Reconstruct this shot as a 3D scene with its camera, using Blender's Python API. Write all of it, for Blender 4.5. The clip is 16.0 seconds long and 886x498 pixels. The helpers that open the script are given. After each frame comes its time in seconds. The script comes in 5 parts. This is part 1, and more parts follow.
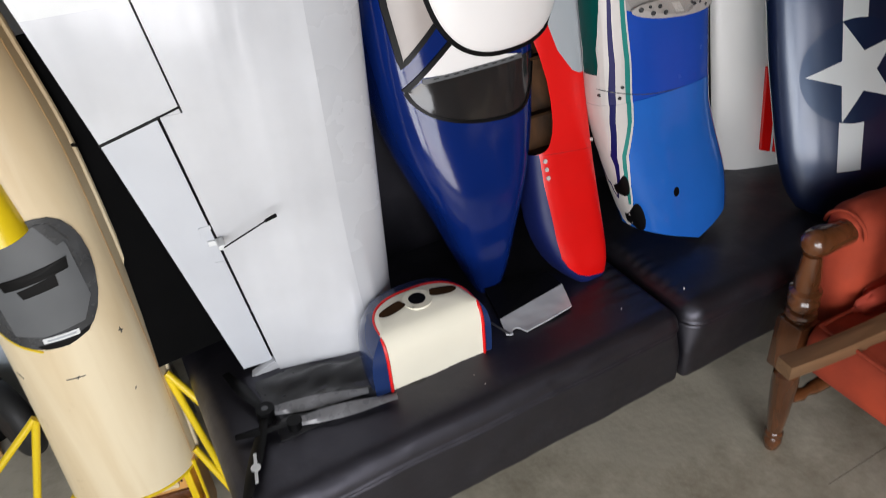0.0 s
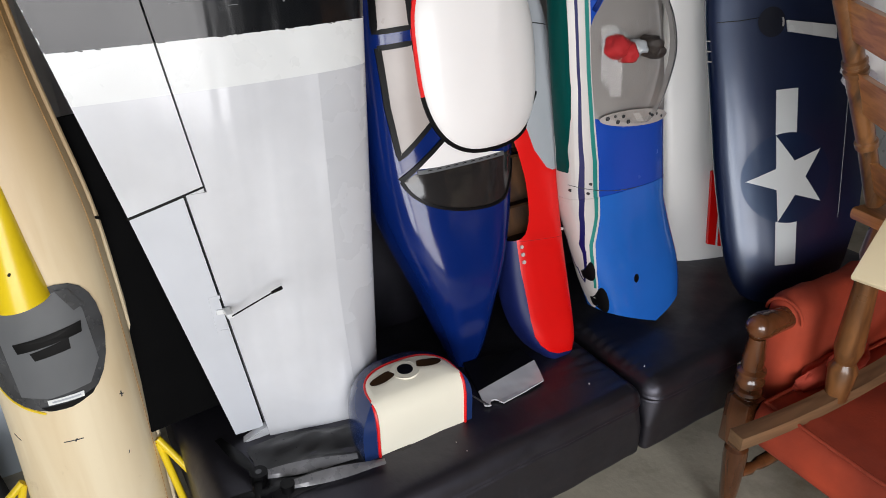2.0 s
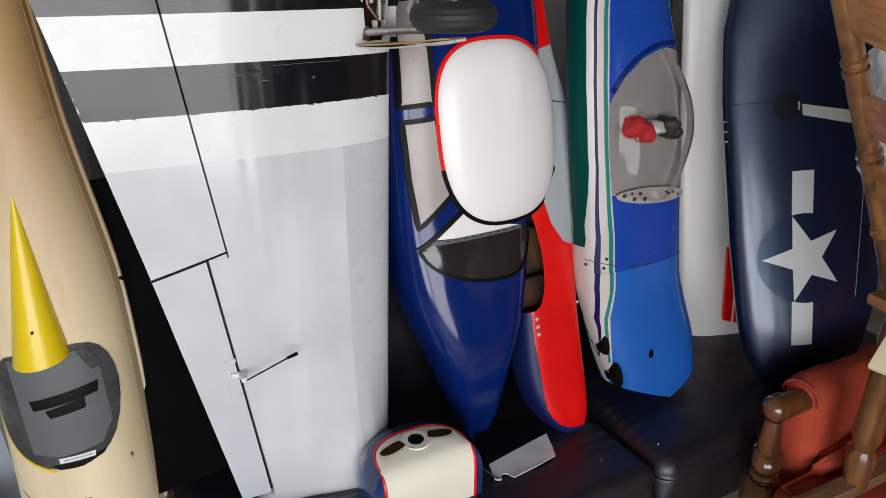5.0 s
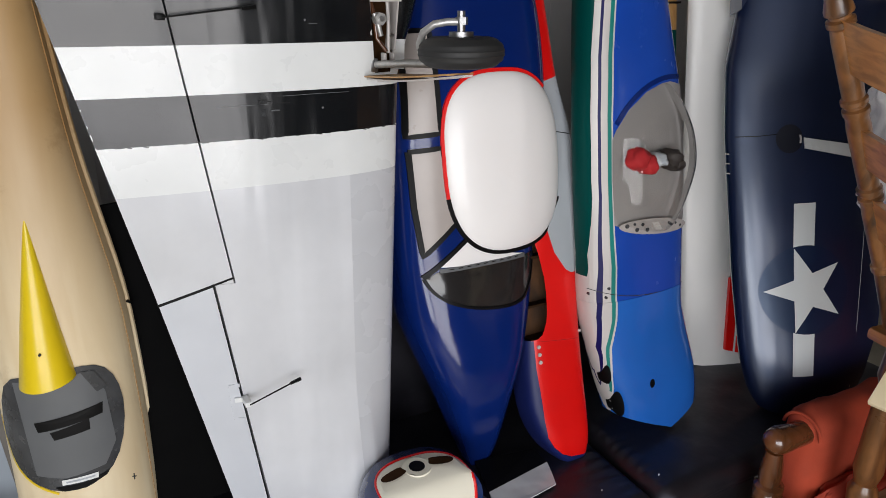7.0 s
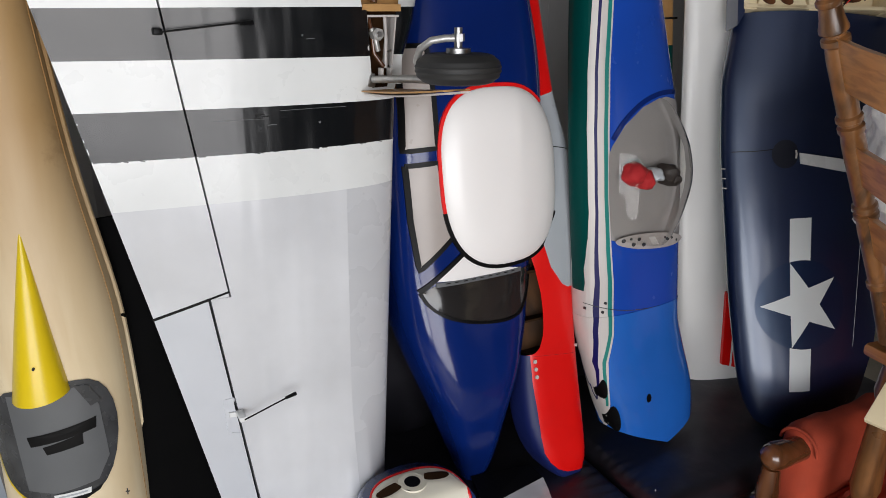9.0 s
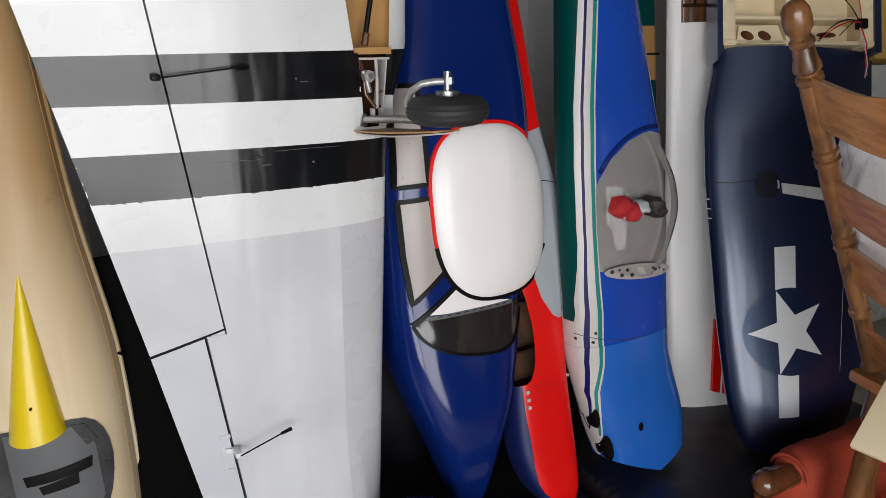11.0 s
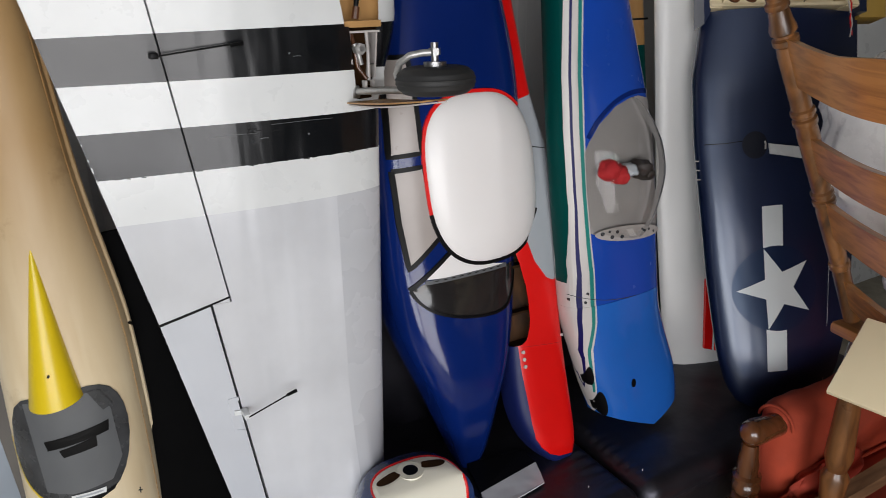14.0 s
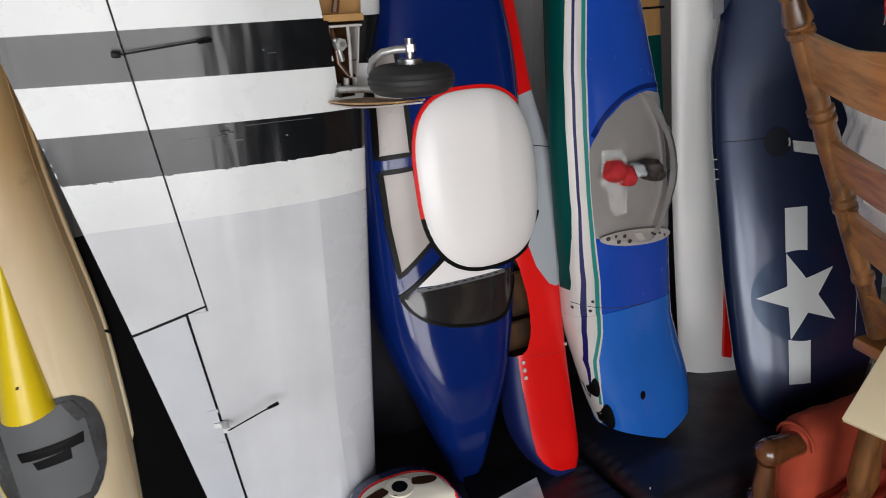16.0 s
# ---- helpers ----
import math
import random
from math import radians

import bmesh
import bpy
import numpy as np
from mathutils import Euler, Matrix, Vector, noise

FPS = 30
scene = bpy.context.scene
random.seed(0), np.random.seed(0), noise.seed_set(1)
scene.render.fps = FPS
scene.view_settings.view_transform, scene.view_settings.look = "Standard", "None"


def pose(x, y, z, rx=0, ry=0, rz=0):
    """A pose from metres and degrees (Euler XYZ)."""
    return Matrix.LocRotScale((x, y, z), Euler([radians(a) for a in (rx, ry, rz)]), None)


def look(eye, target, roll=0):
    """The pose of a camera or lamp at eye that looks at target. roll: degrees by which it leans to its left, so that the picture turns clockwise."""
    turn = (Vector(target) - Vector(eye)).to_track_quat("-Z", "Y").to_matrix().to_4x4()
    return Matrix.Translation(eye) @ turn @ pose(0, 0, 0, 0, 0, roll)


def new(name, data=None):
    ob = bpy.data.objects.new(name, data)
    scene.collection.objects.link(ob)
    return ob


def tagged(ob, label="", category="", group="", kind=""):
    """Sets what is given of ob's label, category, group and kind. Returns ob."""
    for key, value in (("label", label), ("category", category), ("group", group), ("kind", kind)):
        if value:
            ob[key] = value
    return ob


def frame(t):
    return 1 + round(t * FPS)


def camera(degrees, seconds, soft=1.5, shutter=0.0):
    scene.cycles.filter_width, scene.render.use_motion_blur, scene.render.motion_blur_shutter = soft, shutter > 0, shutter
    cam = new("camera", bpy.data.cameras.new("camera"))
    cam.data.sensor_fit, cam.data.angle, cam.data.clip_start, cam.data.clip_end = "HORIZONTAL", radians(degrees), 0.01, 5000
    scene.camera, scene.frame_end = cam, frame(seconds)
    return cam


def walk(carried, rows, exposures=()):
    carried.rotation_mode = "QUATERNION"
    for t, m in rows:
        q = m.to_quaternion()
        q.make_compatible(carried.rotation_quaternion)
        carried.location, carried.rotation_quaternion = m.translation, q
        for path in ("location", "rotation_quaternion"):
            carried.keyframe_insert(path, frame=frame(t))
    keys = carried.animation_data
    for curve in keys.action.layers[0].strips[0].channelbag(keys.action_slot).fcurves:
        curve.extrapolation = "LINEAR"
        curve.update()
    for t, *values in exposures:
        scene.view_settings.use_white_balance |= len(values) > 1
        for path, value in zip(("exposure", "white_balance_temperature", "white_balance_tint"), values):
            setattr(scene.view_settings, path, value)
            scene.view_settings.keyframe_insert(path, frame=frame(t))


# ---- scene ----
cam = camera(63.1, 16.0, soft=0.8, shutter=0.4)
PATH = [
    (0, (0.224, 0.198, 1.395), (0.587, 1.802, 0.257), -5.3),
    (0.5, (0.19, 0.117, 1.399), (0.523, 1.701, 0.224), -7.1),
    (1, (0.108, 0.108, 1.433), (0.533, 1.763, 0.393), -4.2),
    (1.5, (0.104, 0.106, 1.453), (0.679, 1.786, 0.532), -0.9),
    (2, (0.118, 0.111, 1.449), (0.67, 1.788, 0.509), -0.9),
    (2.5, (0.12, 0.125, 1.449), (0.645, 1.809, 0.506), -0.9),
    (3, (0.117, 0.118, 1.445), (0.653, 1.828, 0.557), -0.3),
    (3.5, (0.111, 0.115, 1.472), (0.63, 1.875, 0.676), -0.0),
    (6, (0.115, 0.108, 1.484), (0.659, 1.859, 0.687), 0.8),
    (6.5, (0.109, 0.109, 1.499), (0.618, 1.889, 0.744), 0.5),
    (7, (0.109, 0.103, 1.497), (0.642, 1.881, 0.752), 1.3),
    (7.5, (0.113, 0.103, 1.494), (0.634, 1.88, 0.741), 0.6),
    (8, (0.108, 0.11, 1.491), (0.634, 1.891, 0.747), 0.8),
    (8.5, (0.109, 0.105, 1.498), (0.644, 1.895, 0.784), 1.3),
    (9, (0.111, 0.106, 1.503), (0.654, 1.892, 0.786), 1.6),
    (11.5, (0.103, 0.085, 1.524), (0.678, 1.892, 0.889), 0.9),
    (12, (0.107, 0.086, 1.522), (0.668, 1.894, 0.877), 0.5),
    (12.5, (0.107, 0.083, 1.524), (0.687, 1.89, 0.892), 0.8),
    (13, (0.111, 0.065, 1.52), (0.69, 1.858, 0.852), -1.5),
    (13.5, (0.096, 0.034, 1.524), (0.607, 1.859, 0.886), -1.0),
    (14, (0.104, 0.035, 1.53), (0.661, 1.816, 0.811), -0.5),
    (14.5, (0.136, 0.022, 1.527), (0.715, 1.831, 0.902), -2.8),
    (15, (0.109, 0.067, 1.532), (0.67, 1.864, 0.855), -0.9),
    (15.5, (0.126, 0.079, 1.535), (0.634, 1.877, 0.823), -2.0),
    (16, (0.208, 0.093, 1.531), (0.668, 1.89, 0.785), -1.3),
]
walk(cam, [(t, look(eye, target, roll)) for t, eye, target, roll in PATH],
     [(0.0, -0.15), (1.0, -0.12), (1.5, -0.14), (3.5, -0.30), (7.0, -0.37), (12.5, -0.46), (16.0, -0.50)])

# ---- world, sun and large lights ----
YAW = 13.0
ROOM = pose(0.906, 1.117, 0, 0, 0, YAW)  # x along the sofa, y towards the clad wall, origin under the sofa's front corner

world = bpy.data.worlds.new("world")
scene.world = world
world.use_nodes = True
wn = world.node_tree.nodes
sky = wn.new("ShaderNodeTexSky")
sky.sky_type, sky.sun_disc = "NISHITA", False
sky.sun_elevation, sky.sun_rotation = radians(40), radians(200)
wn["Background"].inputs["Strength"].default_value = 0.12
world.node_tree.links.new(sky.outputs[0], wn["Background"].inputs["Color"])


def area(name, m, sx, sy, power, color):
    lamp = bpy.data.lights.new(name, "AREA")
    lamp.shape, lamp.size, lamp.size_y, lamp.energy, lamp.color = "RECTANGLE", sx, sy, power, color
    ob = new(name, lamp)
    ob.matrix_world = m
    return ob


area("door_daylight", ROOM @ pose(-1.7, -3.15, 1.375, 90, 0, 0), 2.2, 2.15, 112, (0.975, 0.968, 1.0))
area("west_window_daylight", ROOM @ pose(-2.96, -2.4, 1.225, 90, 0, -90), 1.4, 1.55, 67, (0.93, 0.955, 1.0))

# ---- materials ----


def mat(name, color, rough=0.5, metal=0.0, coat=0.0, vary=0.12, scale=6.0, bump=0.0, bump_scale=40.0, dark=None, trans=0.0, spread=(0.35, 0.7), streak=0.0, pitch=1.6):
    m = bpy.data.materials.new(name)
    m.use_nodes = True
    nt = m.node_tree
    b = nt.nodes["Principled BSDF"]
    b.inputs["Roughness"].default_value = rough
    b.inputs["Metallic"].default_value = metal
    b.inputs["Coat Weight"].default_value = coat
    b.inputs["Coat Roughness"].default_value = max(0.06, rough * 0.5)
    b.inputs["Transmission Weight"].default_value = trans
    tc = nt.nodes.new("ShaderNodeTexCoord")
    n1 = nt.nodes.new("ShaderNodeTexNoise")
    n1.inputs["Scale"].default_value, n1.inputs["Detail"].default_value = scale, 6
    ramp = nt.nodes.new("ShaderNodeValToRGB")
    low = dark or [c * (1 - vary) for c in color]
    ramp.color_ramp.elements[0].position, ramp.color_ramp.elements[1].position = spread
    ramp.color_ramp.elements[0].color, ramp.color_ramp.elements[1].color = (*low, 1), (*color, 1)
    nt.links.new(tc.outputs["Object"], n1.inputs["Vector"])
    nt.links.new(n1.outputs["Fac"], ramp.inputs["Fac"])
    nt.links.new(ramp.outputs["Color"], b.inputs["Base Color"])
    mr = nt.nodes.new("ShaderNodeMapRange")
    mr.inputs["To Min"].default_value, mr.inputs["To Max"].default_value = max(rough - 0.08, 0.03), min(rough + 0.1, 1)
    n2 = nt.nodes.new("ShaderNodeTexNoise")
    n2.inputs["Scale"].default_value, n2.inputs["Detail"].default_value = scale * 3.1, 4
    nt.links.new(tc.outputs["Object"], n2.inputs["Vector"])
    nt.links.new(n2.outputs["Fac"], mr.inputs["Value"])
    nt.links.new(mr.outputs["Result"], b.inputs["Roughness"])
    if streak:
        mp = nt.nodes.new("ShaderNodeMapping")
        mp.inputs["Scale"].default_value = (4, 4, 0.7)
        n4 = nt.nodes.new("ShaderNodeTexNoise")
        n4.inputs["Scale"].default_value, n4.inputs["Detail"].default_value, n4.inputs["Roughness"].default_value = pitch, 3, 0.42
        bp = nt.nodes.new("ShaderNodeBump")
        bp.inputs["Strength"].default_value, bp.inputs["Distance"].default_value = streak, 0.02
        nt.links.new(tc.outputs["Object"], mp.inputs["Vector"])
        nt.links.new(mp.outputs["Vector"], n4.inputs["Vector"])
        nt.links.new(n4.outputs["Fac"], bp.inputs["Height"])
        nt.links.new(bp.outputs["Normal"], b.inputs["Normal"])
        nt.links.new(bp.outputs["Normal"], b.inputs["Coat Normal"])
    if bump:
        n3 = nt.nodes.new("ShaderNodeTexNoise")
        n3.inputs["Scale"].default_value, n3.inputs["Detail"].default_value = bump_scale, 4
        bp = nt.nodes.new("ShaderNodeBump")
        bp.inputs["Strength"].default_value, bp.inputs["Distance"].default_value = bump, 0.004
        nt.links.new(tc.outputs["Object"], n3.inputs["Vector"])
        nt.links.new(n3.outputs["Fac"], bp.inputs["Height"])
        nt.links.new(bp.outputs["Normal"], b.inputs["Normal"])
    return m


def wood(name, light, dark, rough=0.45, scale=18.0, stretch=(1, 1, 0.08), coat=0.0):
    m = mat(name, light, rough, coat=coat)
    nt = m.node_tree
    tc = nt.nodes["Texture Coordinate"]
    mp = nt.nodes.new("ShaderNodeMapping")
    mp.inputs["Scale"].default_value = stretch
    n = nt.nodes["Noise Texture"]
    n.inputs["Scale"].default_value, n.inputs["Detail"].default_value, n.inputs["Distortion"].default_value = scale, 8, 0.6
    nt.links.new(tc.outputs["Object"], mp.inputs["Vector"])
    nt.links.new(mp.outputs["Vector"], n.inputs["Vector"])
    r = nt.nodes["Color Ramp"].color_ramp
    r.elements[0].color, r.elements[1].color = (*dark, 1), (*light, 1)
    r.elements[0].position, r.elements[1].position = 0.3, 0.62
    return m


def scuffed(m, color, scale, low, high, rough):
    """Worn, paler patches with a shape of their own over a material."""
    nt = m.node_tree
    b, ramp, tc = nt.nodes["Principled BSDF"], nt.nodes["Color Ramp"], nt.nodes["Texture Coordinate"]
    n = nt.nodes.new("ShaderNodeTexNoise")
    n.inputs["Scale"].default_value, n.inputs["Detail"].default_value, n.inputs["Roughness"].default_value = scale, 12, 0.72
    mr = nt.nodes.new("ShaderNodeMapRange")
    mr.inputs["From Min"].default_value, mr.inputs["From Max"].default_value = low, high
    mix = nt.nodes.new("ShaderNodeMix")
    mix.data_type = "RGBA"
    mix.inputs[7].default_value = (*color, 1)
    nt.links.new(tc.outputs["Object"], n.inputs["Vector"])
    nt.links.new(n.outputs["Fac"], mr.inputs["Value"])
    nt.links.new(mr.outputs["Result"], mix.inputs[0])
    nt.links.new(ramp.outputs["Color"], mix.inputs[6])
    nt.links.new(mix.outputs[2], b.inputs["Base Color"])
    return m


WHITE = scuffed(mat("white_film", (0.75, 0.765, 0.76), 0.28, coat=0.2, vary=0.11, scale=6, streak=0.35), (0.64, 0.655, 0.66), 5, 0.6, 0.95, 0.5)
SILVER = mat("pale_grey_film", (0.655, 0.665, 0.69), 0.2, coat=0.4, vary=0.16, scale=5, streak=0.9)
BRIGHTFILM = mat("glossy_white_film", (0.76, 0.77, 0.765), 0.12, coat=0.6, vary=0.06, scale=5, streak=0.5)
AILERONFILM = mat("cool_grey_film", (0.60, 0.62, 0.66), 0.2, coat=0.4, vary=0.08, scale=6, streak=0.3)
BLACK_FILM = scuffed(mat("black_film", (0.005, 0.006, 0.0075), 0.22, coat=0.22, vary=0.3, scale=5, streak=0.45, pitch=2.4), (0.045, 0.05, 0.055), 16, 0.64, 0.80, 0.5)
BLACK_FILM.node_tree.nodes["Principled BSDF"].inputs["Specular IOR Level"].default_value = 0.4
BLACK = mat("black_plastic", (0.0022, 0.0022, 0.0025), 0.45)
BLACK.node_tree.nodes["Principled BSDF"].inputs["Specular IOR Level"].default_value = 0.2
GREYBOARD = mat("dark_grey_brown_board", (0.17, 0.155, 0.138), 0.5, vary=0.3, scale=4)
# for the added sheet that keeps the gap by the wing dark
SHADEBLACK = mat("matt_black_shade", (0.002, 0.002, 0.0022), 0.9, vary=0.2)
SHADEBLACK.node_tree.nodes["Principled BSDF"].inputs["Specular IOR Level"].default_value = 0.1
LEATHER = scuffed(mat("black_leather", (0.0065, 0.0061, 0.0085), 0.44, vary=0.4, scale=14, bump=0.30, bump_scale=30), (0.030, 0.029, 0.036), 13, 0.60, 0.80, 0.6)
LEATHER.node_tree.nodes["Principled BSDF"].inputs["Specular IOR Level"].default_value = 0.9
LEATHER.node_tree.nodes["Principled BSDF"].inputs["Specular Tint"].default_value = (0.88, 0.86, 1.0, 1)
NAVY = mat("royal_blue_film", (0.0032, 0.017, 0.132), 0.12, coat=0.0, vary=0.14, streak=0.3)
# darker, matt copy of the blue film, with the belly's shade in its colour
BELLYBLUE = mat("shaded_navy_film", (0.005, 0.012, 0.095), 0.5, vary=0.2)
SCREENFILM = mat("smoked_windscreen_film", (0.022, 0.020, 0.020), 0.14, coat=0.35, vary=0.3, streak=0.2)
BLUE = mat("blue_film", (0.010, 0.063, 0.40), 0.24, coat=0.25, vary=0.1, streak=0.15)
SKYBLUE = mat("blue_cowl_paint", (0.017, 0.125, 0.50), 0.16, coat=0.4, vary=0.1, streak=0.3)
RED = mat("red_film", (0.76, 0.005, 0.004), 0.36, coat=0.06, vary=0.1, streak=0.15)
GLOSSWHITE = mat("gloss_white_paint", (0.90, 0.875, 0.86), 0.38, coat=0.3, vary=0.03)
GLOSSWHITE.node_tree.nodes["Principled BSDF"].inputs["Coat Roughness"].default_value = 0.06
BACKWHITE = mat("clean_white_film", (0.80, 0.79, 0.77), 0.38, coat=0.3, vary=0.04, streak=0.2)
BEIGE = mat("beige_window_film", (0.39, 0.345, 0.32), 0.3, vary=0.12, scale=9)
LIGHTGREY = mat("light_grey_film", (0.42, 0.45, 0.48), 0.3, coat=0.3)
# darker copy of the stripe's teal: the fuselage side's shade is in its colour
TEAL = mat("shaded_teal_film", (0.0, 0.055, 0.049), 0.35)
TEAL.node_tree.nodes["Principled BSDF"].inputs["Specular IOR Level"].default_value = 0.08
TEALSTRIPE = mat("bright_teal_film", (0.01, 0.21, 0.185), 0.3, coat=0.3)
DISCBLUE = mat("deep_blue_roundel_paint", (0.004, 0.012, 0.046), 0.40, coat=0.25, vary=0.2, scale=6)
DISCBLUE.node_tree.nodes["Principled BSDF"].inputs["Specular IOR Level"].default_value = 0.85
DISCBLUE.node_tree.nodes["Principled BSDF"].inputs["Specular Tint"].default_value = (0.50, 0.68, 1.0, 1)
STRIPEWHITE = mat("stripe_white_film", (0.58, 0.545, 0.52), 0.35, coat=0.1)
STARBLUE = mat("satin_sea_blue_paint", (0.0035, 0.009, 0.042), 0.42, coat=1.0, vary=0.3, scale=5, streak=0.25)
STARBLUE.node_tree.nodes["Principled BSDF"].inputs["Specular IOR Level"].default_value = 1.0
STARBLUE.node_tree.nodes["Principled BSDF"].inputs["Specular Tint"].default_value = (0.55, 0.69, 1.0, 1)
FAIRING = mat("near_black_blue_paint", (0.003, 0.005, 0.016), 0.5, vary=0.2)
STARGREY = mat("insignia_grey_paint", (0.74, 0.77, 0.77), 0.4, vary=0.05)
COWLCREAM = mat("ivory_cowl_paint", (0.86, 0.82, 0.68), 0.3, coat=0.2, vary=0.06)
BAYCREAM = scuffed(mat("bare_cream_balsa", (0.84, 0.70, 0.45), 0.6, vary=0.15, scale=12), (0.45, 0.33, 0.2), 14, 0.58, 0.75, 0.6)
CREAM = mat("cream_paint", (0.86, 0.73, 0.48), 0.35, vary=0.05)
COWLBLUE = mat("cowl_blue_paint", (0.014, 0.034, 0.125), 0.22, coat=0.4)
YELLOW = mat("yellow_paint", (0.80, 0.58, 0.01), 0.35, coat=0.3, vary=0.15)
DARKGREY = mat("dark_grey_canopy_paint", (0.066, 0.069, 0.074), 0.25, coat=0.4, vary=0.45, scale=16)
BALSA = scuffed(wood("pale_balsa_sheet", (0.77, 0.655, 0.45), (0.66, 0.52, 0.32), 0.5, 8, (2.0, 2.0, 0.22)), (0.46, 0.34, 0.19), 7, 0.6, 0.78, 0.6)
# balsa colour multiplied towards brown with height, from z 0.85 to 1.28
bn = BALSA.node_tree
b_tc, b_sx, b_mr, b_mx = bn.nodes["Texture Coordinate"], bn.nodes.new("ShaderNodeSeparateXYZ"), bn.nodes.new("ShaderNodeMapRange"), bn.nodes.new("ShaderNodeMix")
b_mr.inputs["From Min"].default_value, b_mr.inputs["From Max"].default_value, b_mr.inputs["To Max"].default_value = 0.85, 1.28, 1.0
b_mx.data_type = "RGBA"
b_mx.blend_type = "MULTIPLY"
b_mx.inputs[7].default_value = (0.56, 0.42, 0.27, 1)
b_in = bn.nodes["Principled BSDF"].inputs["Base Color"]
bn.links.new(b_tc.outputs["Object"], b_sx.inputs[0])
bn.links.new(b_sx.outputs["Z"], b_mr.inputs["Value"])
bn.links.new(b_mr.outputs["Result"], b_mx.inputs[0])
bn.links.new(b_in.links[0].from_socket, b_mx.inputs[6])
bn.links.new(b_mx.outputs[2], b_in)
PLY = wood("varnished_plywood", (0.50, 0.28, 0.10), (0.36, 0.18, 0.06), 0.4, 14, (1, 1, 0.2))
TRAYPLY = wood("orange_varnished_ply", (0.62, 0.33, 0.10), (0.45, 0.21, 0.06), 0.4, 14, (1, 1, 0.2))
OAK = wood("dark_stained_oak", (0.145, 0.052, 0.018), (0.038, 0.013, 0.005), 0.22, 22, (1, 1, 0.12), coat=0.7)
ROCKERWOOD = wood("worn_grey_brown_pine", (0.22, 0.125, 0.062), (0.075, 0.037, 0.017), 0.45, 40, (0.1, 1, 1), coat=0.1)
NAVYSTRIPE = mat("navy_stripe_film", (0.006, 0.006, 0.085), 0.4)
NAVYSTRIPE.node_tree.nodes["Principled BSDF"].inputs["Specular IOR Level"].default_value = 0.2
# brown wood with the shade of recesses and openings put into its colour
SHADEWOOD = wood("shaded_brown_wood", (0.045, 0.020, 0.007), (0.010, 0.005, 0.002), 0.8, 10)
SHADEWOOD.node_tree.nodes["Principled BSDF"].inputs["Specular IOR Level"].default_value = 0.1
PINE = wood("honey_stained_pine", (0.50, 0.21, 0.055), (0.27, 0.10, 0.022), 0.3, 80, (1, 0.06, 1), coat=0.4)
POSTWOOD = wood("brown_turned_pine", (0.23, 0.095, 0.030), (0.045, 0.019, 0.007), 0.3, 40, (1, 1, 0.14), coat=0.4)
REDVELVET = mat("faded_red_velvet", (0.52, 0.062, 0.03), 0.85, vary=0.4, scale=9, bump=0.12, bump_scale=160)
VELVET = mat("orange_velvet", (0.48, 0.060, 0.021), 0.85, vary=0.5, scale=6, bump=0.12, bump_scale=160)
PLASTIC = mat("clear_plastic_sheet", (0.94, 0.93, 0.90), 0.28, coat=0.3, vary=0.12, scale=14, bump=0.8, bump_scale=25)
CONCRETE = scuffed(mat("concrete", (0.56, 0.515, 0.405), 0.7, vary=0.25, scale=4, bump=0.2, bump_scale=60, spread=(0.3, 0.65)), (0.25, 0.215, 0.15), 2.6, 0.46, 0.70, 0.6)
CLADDING = mat("grey_metal_cladding", (0.62, 0.62, 0.63), 0.4, metal=0.1, vary=0.08)
SAWCUT = mat("dusty_saw_cut", (0.16, 0.14, 0.11), 0.9)
RUBBER = mat("black_rubber", (0.02, 0.02, 0.02), 0.6, vary=0.3)
STEEL = mat("steel", (0.42, 0.42, 0.42), 0.36, metal=1.0, vary=0.3, scale=40)
ALLOY = mat("cast_alloy", (0.55, 0.54, 0.52), 0.4, metal=0.6, vary=0.3, scale=60)
GLASS = bpy.data.materials.new("clear_canopy")
GLASS.use_nodes = True
gn = GLASS.node_tree
gn.nodes.remove(gn.nodes["Principled BSDF"])
g_mix, g_tr, g_gl = gn.nodes.new("ShaderNodeMixShader"), gn.nodes.new("ShaderNodeBsdfTransparent"), gn.nodes.new("ShaderNodeBsdfGlossy")
g_tr.inputs["Color"].default_value, g_gl.inputs["Roughness"].default_value = (0.90, 0.89, 0.87, 1), 0.06
g_fr = gn.nodes.new("ShaderNodeFresnel")
g_fr.inputs["IOR"].default_value = 1.45
g_tc, g_mp, g_ns, g_bp = (gn.nodes.new("ShaderNode" + k) for k in ("TexCoord", "Mapping", "TexNoise", "Bump"))
g_mp.inputs["Scale"].default_value = (9, 9, 1.2)
g_ns.inputs["Scale"].default_value, g_bp.inputs["Strength"].default_value, g_bp.inputs["Distance"].default_value = 2.5, 0.3, 0.02
gn.links.new(g_tc.outputs["Object"], g_mp.inputs["Vector"])
gn.links.new(g_mp.outputs["Vector"], g_ns.inputs["Vector"])
gn.links.new(g_ns.outputs["Fac"], g_bp.inputs["Height"])
gn.links.new(g_bp.outputs["Normal"], g_gl.inputs["Normal"])
gn.links.new(g_bp.outputs["Normal"], g_fr.inputs["Normal"])
gn.links.new(g_fr.outputs[0], g_mix.inputs[0])
gn.links.new(g_tr.outputs[0], g_mix.inputs[1])
gn.links.new(g_gl.outputs[0], g_mix.inputs[2])
gn.links.new(g_mix.outputs[0], gn.nodes["Material Output"].inputs["Surface"])
GREY_TAPE = mat("grey_tape", (0.115, 0.12, 0.125), 0.45, vary=0.15, scale=8)
